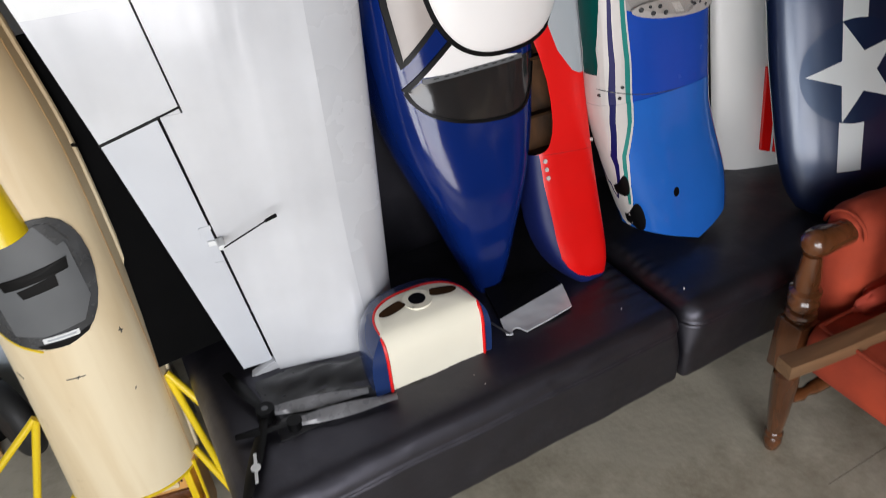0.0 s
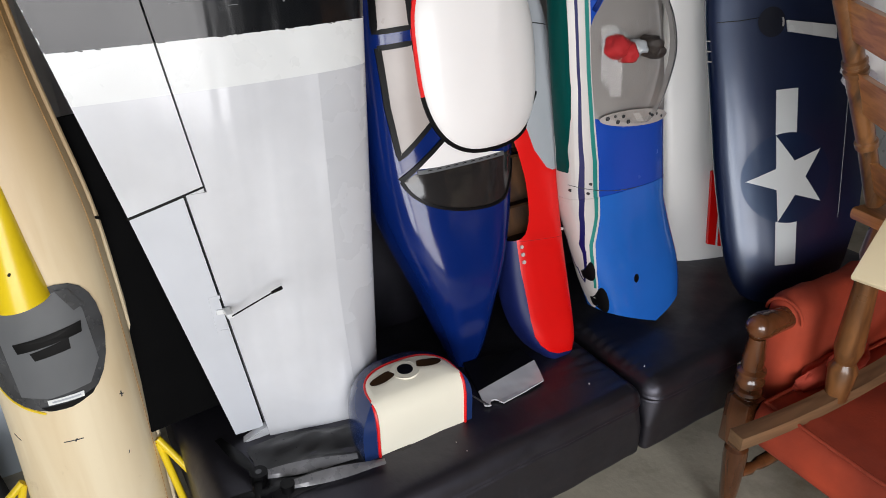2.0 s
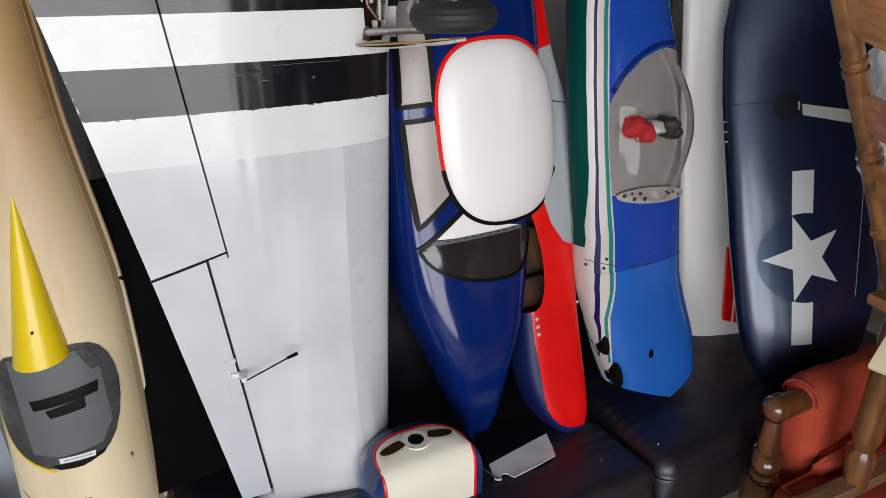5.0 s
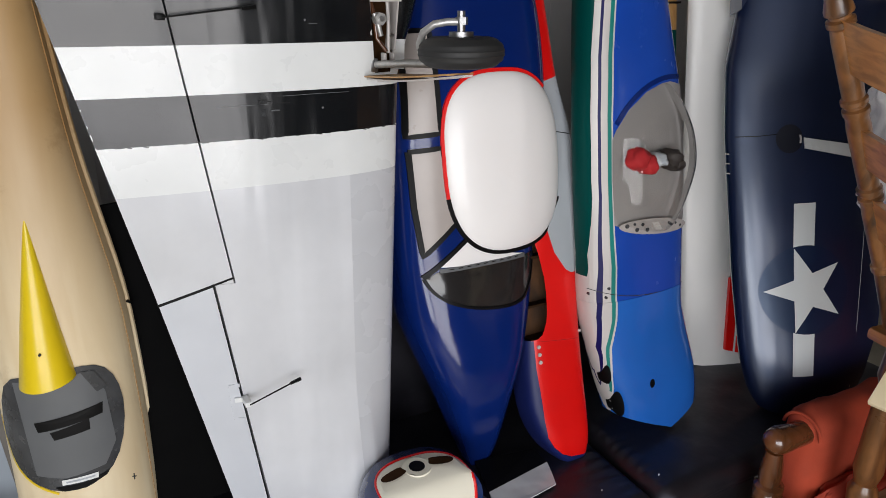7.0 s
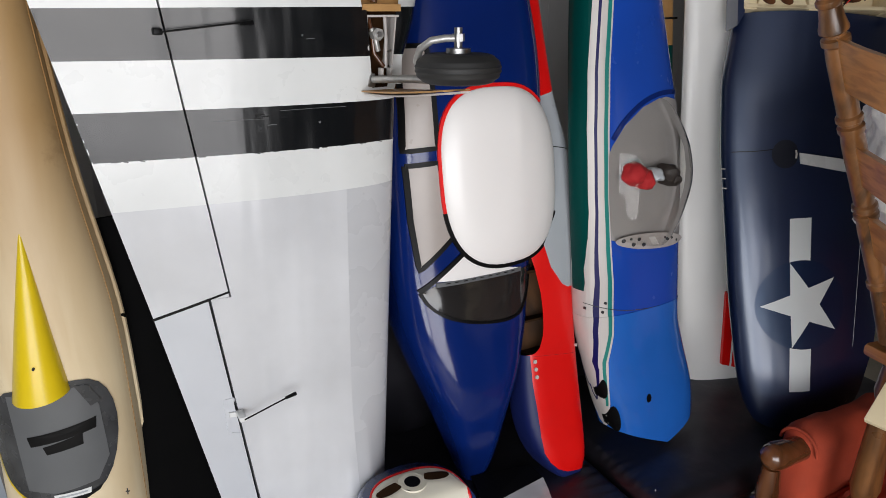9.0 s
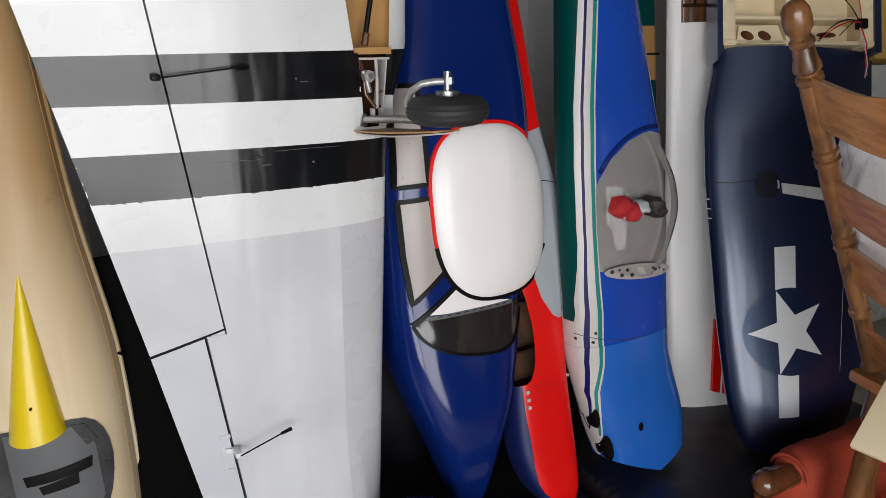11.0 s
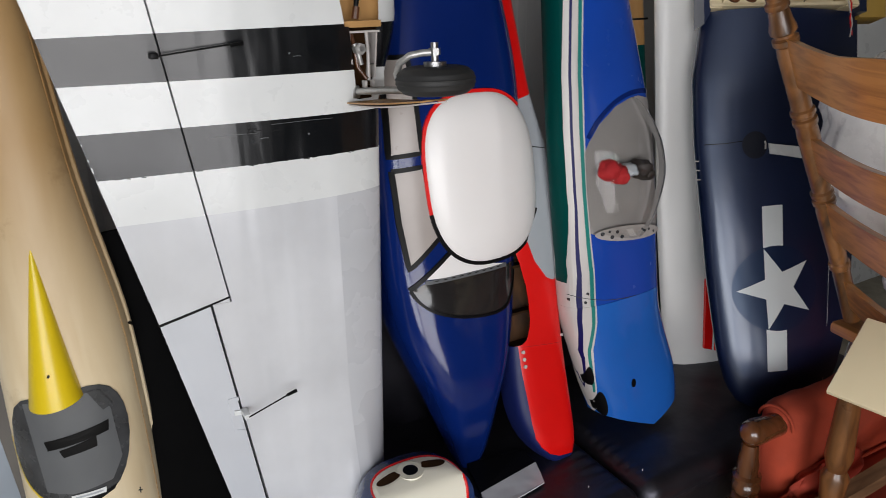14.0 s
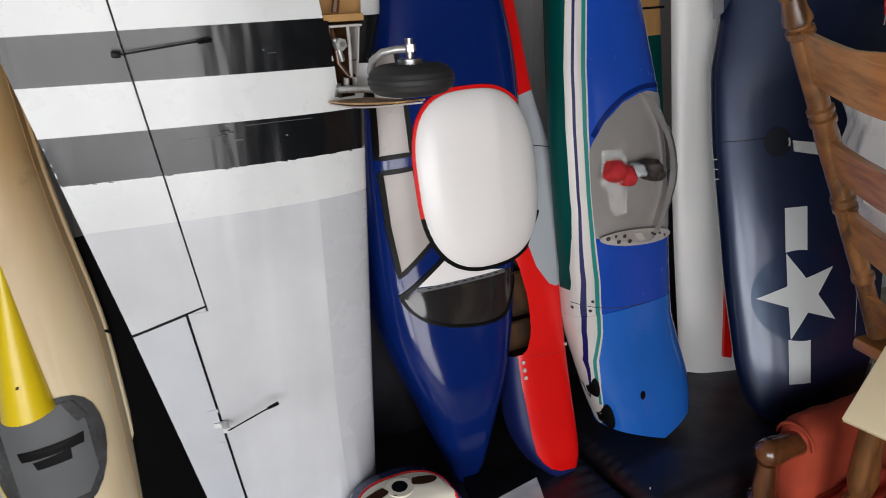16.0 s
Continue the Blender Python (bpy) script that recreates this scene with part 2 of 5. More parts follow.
# glossy grey, paler than the black of the other blades
BLADEGREY = mat("glossy_grey_blade", (0.20, 0.20, 0.21), 0.28, coat=0.4, vary=0.4, scale=20)
PALEBLUE = mat("pale_blue_panel", (0.50, 0.56, 0.62), 0.4, vary=0.08)
# darker copy of the pale film: the leading edge's dim reflection put into colour
SHADED_EDGE = mat("shaded_edge_film", (0.55, 0.56, 0.585), 0.26, coat=0.5, vary=0.08, scale=3)
MUSTARD = mat("mustard_card", (0.45, 0.28, 0.05), 0.6)
PANELGREY = mat("instrument_grey_paint", (0.40, 0.37, 0.35), 0.6, vary=0.2, scale=40)
COCKPIT_GREY = mat("cockpit_grey_paint", (0.29, 0.275, 0.265), 0.5)
DOLL_RED = mat("dull_red_cloth", (0.40, 0.012, 0.015), 0.8)
DOLL_DARK = mat("dark_brown_leather", (0.03, 0.022, 0.018), 0.6)
# cockpit wood, its brown darkened to hold the recess's shade
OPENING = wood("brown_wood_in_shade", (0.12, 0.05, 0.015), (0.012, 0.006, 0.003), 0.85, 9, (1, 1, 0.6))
NYLON = mat("black_nylon_cloth", (0.020, 0.020, 0.022), 0.30, vary=0.3, scale=30, bump=0.1, bump_scale=60)
WALLPAINT = mat("wall_paint", (0.15, 0.146, 0.14), 0.8)

# ---- helpers for building ----


def mesh_of(bm, material, name="mesh", smooth=True):
    me = bpy.data.meshes.new(name)
    bmesh.ops.recalc_face_normals(bm, faces=bm.faces)
    bm.to_mesh(me)
    bm.free()
    for m in material if isinstance(material, (list, tuple)) else (material,):
        me.materials.append(m)
    for p in me.polygons:
        p.use_smooth = smooth
    if smooth:
        me.set_sharp_from_angle(angle=radians(40))
    return me


def part(name, bm, material, parent=None, label="", smooth=True):
    ob = new(name, mesh_of(bm, material, name, smooth))
    ob.parent = parent
    if label:
        tagged(ob, label)
    return ob


def thing(name, m, label, category, group="", kind=""):
    ob = new(name)
    ob.empty_display_size = 0.05
    ob.matrix_world = m
    return tagged(ob, label, category, group, kind)


def box(x0, x1, y0, y1, z0, z1, bevel=0.0, bm=None, seg=2):
    bm = bm or bmesh.new()
    g = bmesh.ops.create_cube(bm, size=1, matrix=Matrix.Translation(((x0 + x1) / 2, (y0 + y1) / 2, (z0 + z1) / 2)) @ Matrix.Diagonal((x1 - x0, y1 - y0, z1 - z0, 1)))
    if bevel:
        es = list({e for v in g["verts"] for e in v.link_edges})
        bmesh.ops.bevel(bm, geom=es, offset=bevel, segments=seg, affect="EDGES", profile=0.5)
    return bm


def tube(points, radius, bm=None, seg=10, caps=True):
    """A round rod along points; radius is a number or one for each point."""
    bm = bm or bmesh.new()
    pts = [Vector(p) for p in points]
    rs = radius if isinstance(radius, (list, tuple)) else [radius] * len(pts)
    rings, side = [], None
    for i, p in enumerate(pts):
        d = (pts[min(i + 1, len(pts) - 1)] - pts[max(i - 1, 0)]).normalized()
        side = side or (d.orthogonal())
        side = (side - d * side.dot(d)).normalized()
        up = d.cross(side)
        rings.append([bm.verts.new(p + rs[i] * (math.cos(a) * side + math.sin(a) * up)) for a in (2 * math.pi * k / seg for k in range(seg))])
    for a, b in zip(rings, rings[1:]):
        for k in range(seg):
            bm.faces.new((a[k], a[(k + 1) % seg], b[(k + 1) % seg], b[k]))
    if caps:
        bm.faces.new(rings[0]), bm.faces.new(rings[-1])
    return bm


def turned(a, b, profile, seg=16, bm=None):
    """A lathe-turned rod from a to b; profile: (share of the length, radius)."""
    a, b = Vector(a), Vector(b)
    return tube([a.lerp(b, s) for s, _ in profile], [r for _, r in profile], bm, seg)


def loft(sections, seg=36, bm=None, caps=True, power=2.4):
    """A body along z. sections: z, centre x, centre y, half width, half depth."""
    bm = bm or bmesh.new()
    rings = []
    for z, cx, cy, a, b in sections:
        ring = []
        for k in range(seg):
            t = 2 * math.pi * k / seg
            c, s = math.cos(t), math.sin(t)
            ring.append(bm.verts.new((cx + a * math.copysign(abs(c) ** (2 / power), c), cy + b * math.copysign(abs(s) ** (2 / power), s), z)))
        rings.append(ring)
    for p, q in zip(rings, rings[1:]):
        for k in range(seg):
            bm.faces.new((p[k], p[(k + 1) % seg], q[(k + 1) % seg], q[k]))
    if caps:
        bm.faces.new(rings[0]), bm.faces.new(rings[-1])
    return bm


def along(rows, n):
    """Rows of numbers, the first rising, drawn out smoothly to n rows."""
    r = np.array(rows, float)
    zs = np.linspace(r[0, 0], r[-1, 0], n)
    out = [np.interp(zs, r[:, 0], r[:, k]) for k in range(r.shape[1])]
    for _ in range(2):
        for k in range(1, len(out)):
            c = out[k].copy()
            c[1:-1] = (out[k][:-2] + 2 * out[k][1:-1] + out[k][2:]) / 4
            out[k] = c
    return [tuple(map(float, row)) for row in zip(*out)]


def cut(bm, point, normal):
    bmesh.ops.bisect_plane(bm, geom=bm.verts[:] + bm.edges[:] + bm.faces[:], dist=1e-5, plane_co=point, plane_no=normal)


def cut_line(bm, a, b):
    """Cut through a and b, points (x, z) of the front view."""
    d = Vector((b[0] - a[0], 0, b[1] - a[1]))
    cut(bm, (a[0], 0, a[1]), d.cross(Vector((0, 1, 0))))


def above(a, b, x, z):
    return z > a[1] + (b[1] - a[1]) * (x - a[0]) / (b[0] - a[0])


def plate(outline, y0, y1, bm=None, bevel=0.0):
    """A flat plate, its outline in (x, z), from depth y0 to y1."""
    bm = bm or bmesh.new()
    lo = [bm.verts.new((x, y0, z)) for x, z in outline]
    hi = [bm.verts.new((x, y1, z)) for x, z in outline]
    fs = [bm.faces.new(lo), bm.faces.new(hi[::-1])]
    n = len(lo)
    for k in range(n):
        fs.append(bm.faces.new((lo[k], lo[(k + 1) % n], hi[(k + 1) % n], hi[k])))
    if bevel:
        bmesh.ops.bevel(bm, geom=fs[0].edges[:] + fs[1].edges[:], offset=bevel, segments=2, affect="EDGES")
    return bm


def surface_of(rows, power=2.4):
    """The front skin of a lofted body: y at (x, z)."""
    r = np.array(rows)

    def y(x, z):
        cx, cy, a, b = (float(np.interp(z, r[:, 0], r[:, k])) for k in range(1, 5))
        q = min(abs((x - cx) / a), 1.0)
        return cy - b * (1 - q ** power) ** (1 / power)

    return y


def patch(outline, y, off=0.001, steps=5):
    """A film of outline (x, z), fanned from its middle and laid off a skin y(x, z)."""
    bm = bmesh.new()
    mx, mz = sum(p[0] for p in outline) / len(outline), sum(p[1] for p in outline) / len(outline)
    c = bm.verts.new((mx, 0, mz))
    ring = [bm.verts.new((x, 0, z)) for x, z in outline]
    for k in range(len(ring)):
        bm.faces.new((c, ring[k], ring[(k + 1) % len(ring)]))
    bmesh.ops.subdivide_edges(bm, edges=bm.edges[:], cuts=steps, use_grid_fill=True)
    for v in bm.verts:
        v.co.y = y(v.co.x, v.co.z) - off
    return bm


def strip(line, width, y, off=0.002, bm=None):
    """A flat tape along a line of (x, z) on a skin y(x, z), with a little thickness."""
    bm = bm or bmesh.new()
    pts = []
    for a, b in zip(line, line[1:]):
        n = max(2, int(math.dist(a, b) / 0.01))
        pts += [(a[0] + (b[0] - a[0]) * k / n, a[1] + (b[1] - a[1]) * k / n) for k in range(n)]
    pts.append(line[-1])
    prev = None
    for i, p in enumerate(pts):
        a, b = pts[max(i - 1, 0)], pts[min(i + 1, len(pts) - 1)]
        d = Vector((b[0] - a[0], b[1] - a[1])).normalized()
        n = Vector((-d.y, d.x)) * width / 2
        ring = []
        for sgn, lift in ((1, -0.002), (1, off), (-1, off), (-1, -0.002)):
            x, z = p[0] + sgn * n.x, p[1] + sgn * n.y
            ring.append(bm.verts.new((x, y(x, z) - lift, z)))
        if prev:
            for k in range(4):
                bm.faces.new((prev[k], prev[(k + 1) % 4], ring[(k + 1) % 4], ring[k]))
        else:
            bm.faces.new(ring)
        prev = ring
    bm.faces.new(prev)
    return bm


def rounded(outline, times=2):
    """A closed outline with its corners cut round."""
    for _ in range(times):
        out = []
        for a, b in zip(outline, outline[1:] + outline[:1]):
            out += [(a[0] * 0.75 + b[0] * 0.25, a[1] * 0.75 + b[1] * 0.25), (a[0] * 0.25 + b[0] * 0.75, a[1] * 0.25 + b[1] * 0.75)]
        outline = out
    return outline


def flowing(line, times=2):
    """An open line with its corners cut round, its ends kept."""
    for _ in range(times):
        out = [line[0]]
        for a, b in zip(line, line[1:]):
            out += [(a[0] * 0.75 + b[0] * 0.25, a[1] * 0.75 + b[1] * 0.25), (a[0] * 0.25 + b[0] * 0.75, a[1] * 0.25 + b[1] * 0.75)]
        line = out + [line[-1]]
    return line


def grown(outline, by):
    """An outline drawn outwards from its middle by a length."""
    mx, mz = sum(p[0] for p in outline) / len(outline), sum(p[1] for p in outline) / len(outline)
    return [(x + by * (x - mx) / math.hypot(x - mx, z - mz), z + by * (z - mz) / math.hypot(x - mx, z - mz)) for x, z in outline]


def oval(cx, cz, a, b, n=20, tilt=0.0):
    ct, st = math.cos(tilt), math.sin(tilt)
    return [(cx + a * math.cos(t) * ct - b * math.sin(t) * st, cz + a * math.cos(t) * st + b * math.sin(t) * ct) for t in (2 * math.pi * k / n for k in range(n))]

# ---- large structure ----


def structure(name, bm, material, label, category="structure", smooth=False):
    ob = part(name, bm, material, None, "", smooth)
    ob.matrix_world = ROOM
    return tagged(ob, label, category, kind="structure")


WALL_Y = 1.25
structure("floor", box(-3.0, 3.2, -3.2, WALL_Y, -0.1, 0), CONCRETE, "worn grey-brown concrete garage floor with a saw cut", "floor")
cutline = part("saw_cut", box(0.12, 1.2, -0.0006, 0.0006, -0.01, 0.0005), SAWCUT)
cutline.matrix_world = pose(1.1, 0.94, 0, 0, 0, 13)
tagged(cutline, "thin dark saw cut across the concrete floor", "floor joint", kind="structure")
structure("ceiling", box(-3.0, 3.2, -3.2, WALL_Y, 2.7, 2.8), WALLPAINT, "plain pale ceiling above the room", "ceiling")
bm = box(-3.12, -3.0, -3.2, -3.1, 0, 2.7)
box(-3.12, -3.0, -1.7, WALL_Y, 0, 2.7, bm=bm)
box(-3.12, -3.0, -3.1, -1.7, 0, 0.45, bm=bm)
box(-3.12, -3.0, -3.1, -1.7, 2.0, 2.7, bm=bm)
structure("wall_west", bm, WALLPAINT, "plain side wall with a window opening", "wall")
structure("wall_east", box(3.2, 3.32, -3.2, WALL_Y, 0, 2.7), WALLPAINT, "plain pale side wall", "wall")
bm = box(-3.0, -2.8, -3.32, -3.2, 0, 2.7)
box(-0.6, 3.2, -3.32, -3.2, 0, 2.7, bm=bm)
box(-2.8, -0.6, -3.32, -3.2, 2.45, 2.7, bm=bm)
box(-2.8, -0.6, -3.32, -3.2, 0.0, 0.3, bm=bm)
structure("wall_south", bm, WALLPAINT, "wall with a tall wide opening to the daylight", "wall")

# ribbed cladding: a trapezoid profile run up the wall
bm = bmesh.new()
prof, x = [], -3.0
while x < 3.2:
    prof += [(x, 0.0), (x + 0.13, 0.0), (x + 0.15, -0.025), (x + 0.185, -0.025), (x + 0.205, 0.0)]
    x += 0.24
lo = [bm.verts.new((px, WALL_Y + py, 0)) for px, py in prof]
hi = [bm.verts.new((px, WALL_Y + py, 2.7)) for px, py in prof]
for k in range(len(prof) - 1):
    bm.faces.new((lo[k], lo[k + 1], hi[k + 1], hi[k]))
box(-3.0, 3.2, WALL_Y + 0.03, WALL_Y + 0.1, 0, 2.7, bm=bm)
structure("wall_north", bm, CLADDING, "grey ribbed metal cladding behind the sofa", "wall")

# ---- sofa ----


def cushion(x0, x1, y0, y1, z0, z1, bevel=0.03, cuts=14, welt=0.0):
    """A padded block, squarer below, with a sewn welt under its top edge."""
    top, foot = bevel, bevel * 0.4 if welt else bevel
    bm = box(x0, x1, y0, y1, z0, z1)
    bmesh.ops.subdivide_edges(bm, edges=bm.edges[:], cuts=cuts, use_grid_fill=True)
    for v in bm.verts:
        fx, fy, fz = (v.co.x - x0) / (x1 - x0), (v.co.y - y0) / (y1 - y0), (v.co.z - z0) / (z1 - z0)
        c = Vector(((x0 + x1) / 2, (y0 + y1) / 2, (z0 + z1) / 2))
        h = Vector(((x1 - x0) / 2, (y1 - y0) / 2, (z1 - z0) / 2))
        d = v.co - c
        bevel = foot + (top - foot) * min(1.0, max(0.0, (fz - 0.4) / 0.3))
        inner = Vector([max(-h[i] + bevel, min(h[i] - bevel, d[i])) for i in range(3)])
        off = d - inner
        if off.length > bevel:
            off = off.normalized() * bevel
        v.co = c + inner + off
        w = noise.noise(v.co * 5) * 0.006 + noise.noise(v.co * 17) * 0.002
        up = min(1.0, max(0.0, (fz - 0.6) / 0.4)) ** 2
        v.co.z += up * (w + 0.006 * math.sin(math.pi * fx) * math.sin(math.pi * fy))
        v.co.y += (1 - up) * w
        if welt and fy < 0.5:
            at = v.co.z - z1 + top * 1.05 + 0.0015 * math.sin(v.co.x * 23)
            v.co.y += welt * (0.9 * math.exp(-((at + 0.006) / 0.003) ** 2) - math.exp(-(at / 0.0035) ** 2))
    return bm


sofa = thing("sofa", ROOM, "black leather sofa in two sections, crowded with model aircraft", "sofa")


def gathers(bm, x_seam, side, reach, pitch, depth):
    """Leather puckered along a seam that runs front to back."""
    for v in bm.verts:
        d = (v.co.x - x_seam) * side
        if d > -0.01 and v.co.z > 0.44:
            fade = math.exp(-max(d, 0) / reach) * min(1, max(0, d - 0.008) / 0.025) * max(0.0, 0.5 + 1.4 * noise.noise(Vector((v.co.x * 5, v.co.y * 4, 7.0))))
            v.co.z += depth * fade * (math.sin(v.co.y * 2 * math.pi / pitch + 3 * noise.noise(Vector((v.co.x * 9, v.co.y * 14, 0)))) - 0.4)
    return bm


bm = gathers(cushion(-0.885, -0.004, 0, 0.62, 0.285, 0.47, 0.038, 110, 0.003), -0.004, -1, 0.04, 0.03, 0.004)
part("seat_section", bm, LEATHER, sofa)
bm = gathers(cushion(0.004, 0.95, -0.004, 0.62, 0.285, 0.47, 0.040, 120, 0.003), 0.004, 1, 0.05, 0.026, 0.006)
part("seat_section", bm, LEATHER, sofa)
random.seed(21)
for k in range(6):
    x, y = random.uniform(-0.75, 0.6), random.uniform(0.05, 0.18)
    part("paint_speck", tube([(x, y, 0.470), (x + 0.0005, y, 0.4745)], random.uniform(0.0008, 0.0015), seg=6), STRIPEWHITE, sofa, "tiny white paint speck")
bm = cushion(-1.0, -0.004, 0.5, 0.68, 0.40, 0.955, 0.05)
part("backrest", bm, LEATHER, sofa)
bm = cushion(0.004, 0.95, 0.5, 0.68, 0.40, 0.955, 0.05)
part("backrest", bm, LEATHER, sofa)
part("foot", box(-0.87, -0.68, 0.0, 0.3, 0.0, 0.33, 0.01), BLACK, sofa)
for x in (-0.7, -0.06, 0.06, 0.8):
    part("foot", box(x, x + 0.05, 0.5, 0.56, 0.0, 0.33, 0.005), BLACK, sofa)

# ---- striped wing ----
M_WING = pose(0.076, 1.218, 0.475, -3, 0, 12)
wing = thing("model_aircraft_wing", M_WING, "white and silver-grey model wing with black stripes on the sofa", "model wing", "model aircraft parts")
TOP = 1.40


def te(z):
    return -0.0018 - 0.198 * z - max(0, z - 0.5) * 0.0133


def le(z):
    return float(np.interp(z, (0, 0.84, 0.893, 0.922, 0.97, 1.07, 1.4), (0.298, 0.340, 0.357, 0.368, 0.382, 0.384, 0.40)))


def foil(s):
    """Half thickness over the chord, s from the trailing edge (0) to the leading edge (1)."""
    q = 1 - s
    return 0.30 * (2.969 * math.sqrt(max(q, 0)) - 1.26 * q - 3.516 * q * q + 2.843 * q ** 3 - 1.036 * q ** 4) / 2.9


def wing_body(z0, z1, left, right, thick=0.75, rows=24, cols=40, cap=True):
    """A slab of the wing between two lines across the chord; left(z) and right(z) give x."""
    bm = bmesh.new()
    front, back = [], []
    for i in range(rows + 1):
        z = z0 + (z1 - z0) * i / rows
        chord = le(z) - te(z)
        f, b = [], []
        for k in range(cols + 1):
            e = k / cols
            e = 1 - (1 - e) ** 1.6 if right is le else e
            x = left(z) + (right(z) - left(z)) * e
            s = min(max((x - te(z)) / chord, 0), 1)
            round_tip = math.sqrt(max(0.05, min(1, (z + 0.004) / 0.06)))
            h = foil(s) * thick * chord * round_tip + 0.0015
            f.append(bm.verts.new((x, 0.030 - h, z)))
            b.append(bm.verts.new((x, 0.030 + h * 0.8, z)))
        front.append(f), back.append(b)
    for a, o in ((front, 1), (back, -1)):
        for i in range(rows):
            for k in range(cols):
                q = (a[i][k], a[i][k + 1], a[i + 1][k + 1], a[i + 1][k])
                bm.faces.new(q[::o])
    for k in range(cols):
        bm.faces.new((front[0][k], back[0][k], back[0][k + 1], front[0][k + 1]))
        bm.faces.new((front[-1][k], front[-1][k + 1], back[-1][k + 1], back[-1][k]))
    for i in range(rows):
        bm.faces.new((front[i][0], front[i + 1][0], back[i + 1][0], back[i][0]))
        bm.faces.new((front[i][-1], back[i][-1], back[i + 1][-1], front[i + 1][-1]))
    return bm


def flare(bm):
    """The tip's lower edge, thicker and bowed out to the front."""
    for v in bm.verts:
        if v.co.y < 0.03 and v.co.z < 0.30:
            f = (1 - v.co.z / 0.30) ** 1.5 * float(np.interp(v.co.x, [0.0, 0.06, 0.128, 0.213, 0.252, 0.30], [0, 0.35, 0.65, 1.0, 0.95, 0.0]))
            v.co.y -= 0.058 * f
            v.co.z -= 0.008 * f
    return bm


# stripe edges (x, z) pairs, from the tip upwards, and the film above each
STRIPES = [((-0.139, 0.673), (0.33, 0.677), 1), ((-0.155, 0.751), (0.333, 0.753), 2), ((-0.168, 0.825), (0.336, 0.823), 1),
           ((-0.185, 0.899), (0.28, 0.896), 2), ((-0.197, 0.970), (0.27, 0.973), 1), ((-0.2, 1.041), (0.2485, 1.0543), 4)]
FILMS = [SILVER, WHITE, BLACK_FILM, SHADED_EDGE, BRIGHTFILM]


def paint_wing(bm):
    for a, b, _ in STRIPES:
        cut_line(bm, a, b)
    # right of this cut the leading edge's dimness is painted on
    cut_line(bm, (0.224, 0.0), (0.232, 0.70))
    for f in bm.faces:
        c = f.calc_center_median()
        k = 0
        for a, b, film in STRIPES:
            if above(a, b, c.x, c.z):
                k = film
        if k == 0 and c.x > 0.224 + 0.0114 * c.z:
            k = 3
        f.material_index = k
    return bm


def hinge(z):
    return -0.049 + (1.057 - z) * 0.07 / 0.53


def gap_left(z):
    return -0.013 + (0.515 - z) * 0.061 / 0.492


bm = wing_body(0.511, TOP, lambda z: hinge(z) + 0.0018, le, rows=30)
# the wheel bay is cut through the lower skin
for a, b in (((0.254, 1.062), (0.268, 0.968)), ((0.3407, 1.062), (0.336, 0.968)), ((0.268, 0.968), (0.336, 0.967)), ((0.27, 0.844), (0.33, 0.844)), ((0.2757, 0.97), (0.2858, 0.844)), ((0.332, 0.97), (0.3175, 0.844))):
    cut_line(bm, a, b)
paint_wing(bm)


def in_bay(x, z):
    if z > 0.968:
        return 0.268 - (z - 0.968) * 0.149 < x < 0.336 + (z - 0.968) * 0.05
    if z > 0.844:
        return 0.2757 + (0.97 - z) * 0.08 < x < 0.332 - (0.97 - z) * 0.115
    return False


bmesh.ops.delete(bm, geom=[f for f in bm.faces if f.calc_center_median().y < 0.02 and in_bay(*f.calc_center_median().xz) and f.normal.y < 0.5 and f.calc_center_median().z < TOP - 0.01], context="FACES")
part("wing_panel", bm, FILMS, wing)
bm = wing_body(0.0, 0.511, lambda z: gap_left(z) + 0.0045, le, rows=26)
part("wing_tip_panel", flare(paint_wing(bm)), FILMS, wing, "pale silver-grey film-covered tip panel")
bm = wing_body(0.47, TOP, te, lambda z: hinge(z) - 0.0014, rows=24, cols=14)
edge_n = Vector((0.28, 0, -1))
bmesh.ops.bisect_plane(bm, geom=bm.verts[:] + bm.edges[:] + bm.faces[:], dist=1e-5, plane_co=(-0.1, 0, 0.4885), plane_no=edge_n, clear_outer=True)
bmesh.ops.holes_fill(bm, edges=[e for e in bm.edges if e.is_boundary])
part("flap", paint_wing(bm), FILMS, wing)
bm = wing_body(0.012, 0.56, te, lambda z: gap_left(z), rows=18, cols=12)
bmesh.ops.bisect_plane(bm, geom=bm.verts[:] + bm.edges[:] + bm.faces[:], dist=1e-5, plane_co=(-0.1, 0, 0.4845), plane_no=-edge_n, clear_outer=True)
bmesh.ops.holes_fill(bm, edges=[e for e in bm.edges if e.is_boundary])
part("aileron", bm, AILERONFILM, wing)
part("tip_wedge", plate([(-0.004, -0.004), (0.085, -0.008), (0.085, 0.012), (0.054, 0.017)], 0.012, 0.032, bevel=0.002), SILVER, wing, "pale wedge of the tip below the aileron")
bm = wing_body(0.5115, 0.56, lambda z: gap_left(z) + 0.006, lambda z: hinge(z) - 0.0015, rows=6, cols=6)
bmesh.ops.bisect_plane(bm, geom=bm.verts[:] + bm.edges[:] + bm.faces[:], dist=1e-5, plane_co=(-0.1, 0, 0.4845), plane_no=-edge_n, clear_outer=True)
bmesh.ops.holes_fill(bm, edges=[e for e in bm.edges if e.is_boundary])
part("hinge_block", bm, SILVER, wing)
# bay lining and struts
part("bay_lining", box(0.245, 0.36, 0.03, 0.034, 0.968, 1.3), PLY, wing, "bare plywood wheel bay lining")
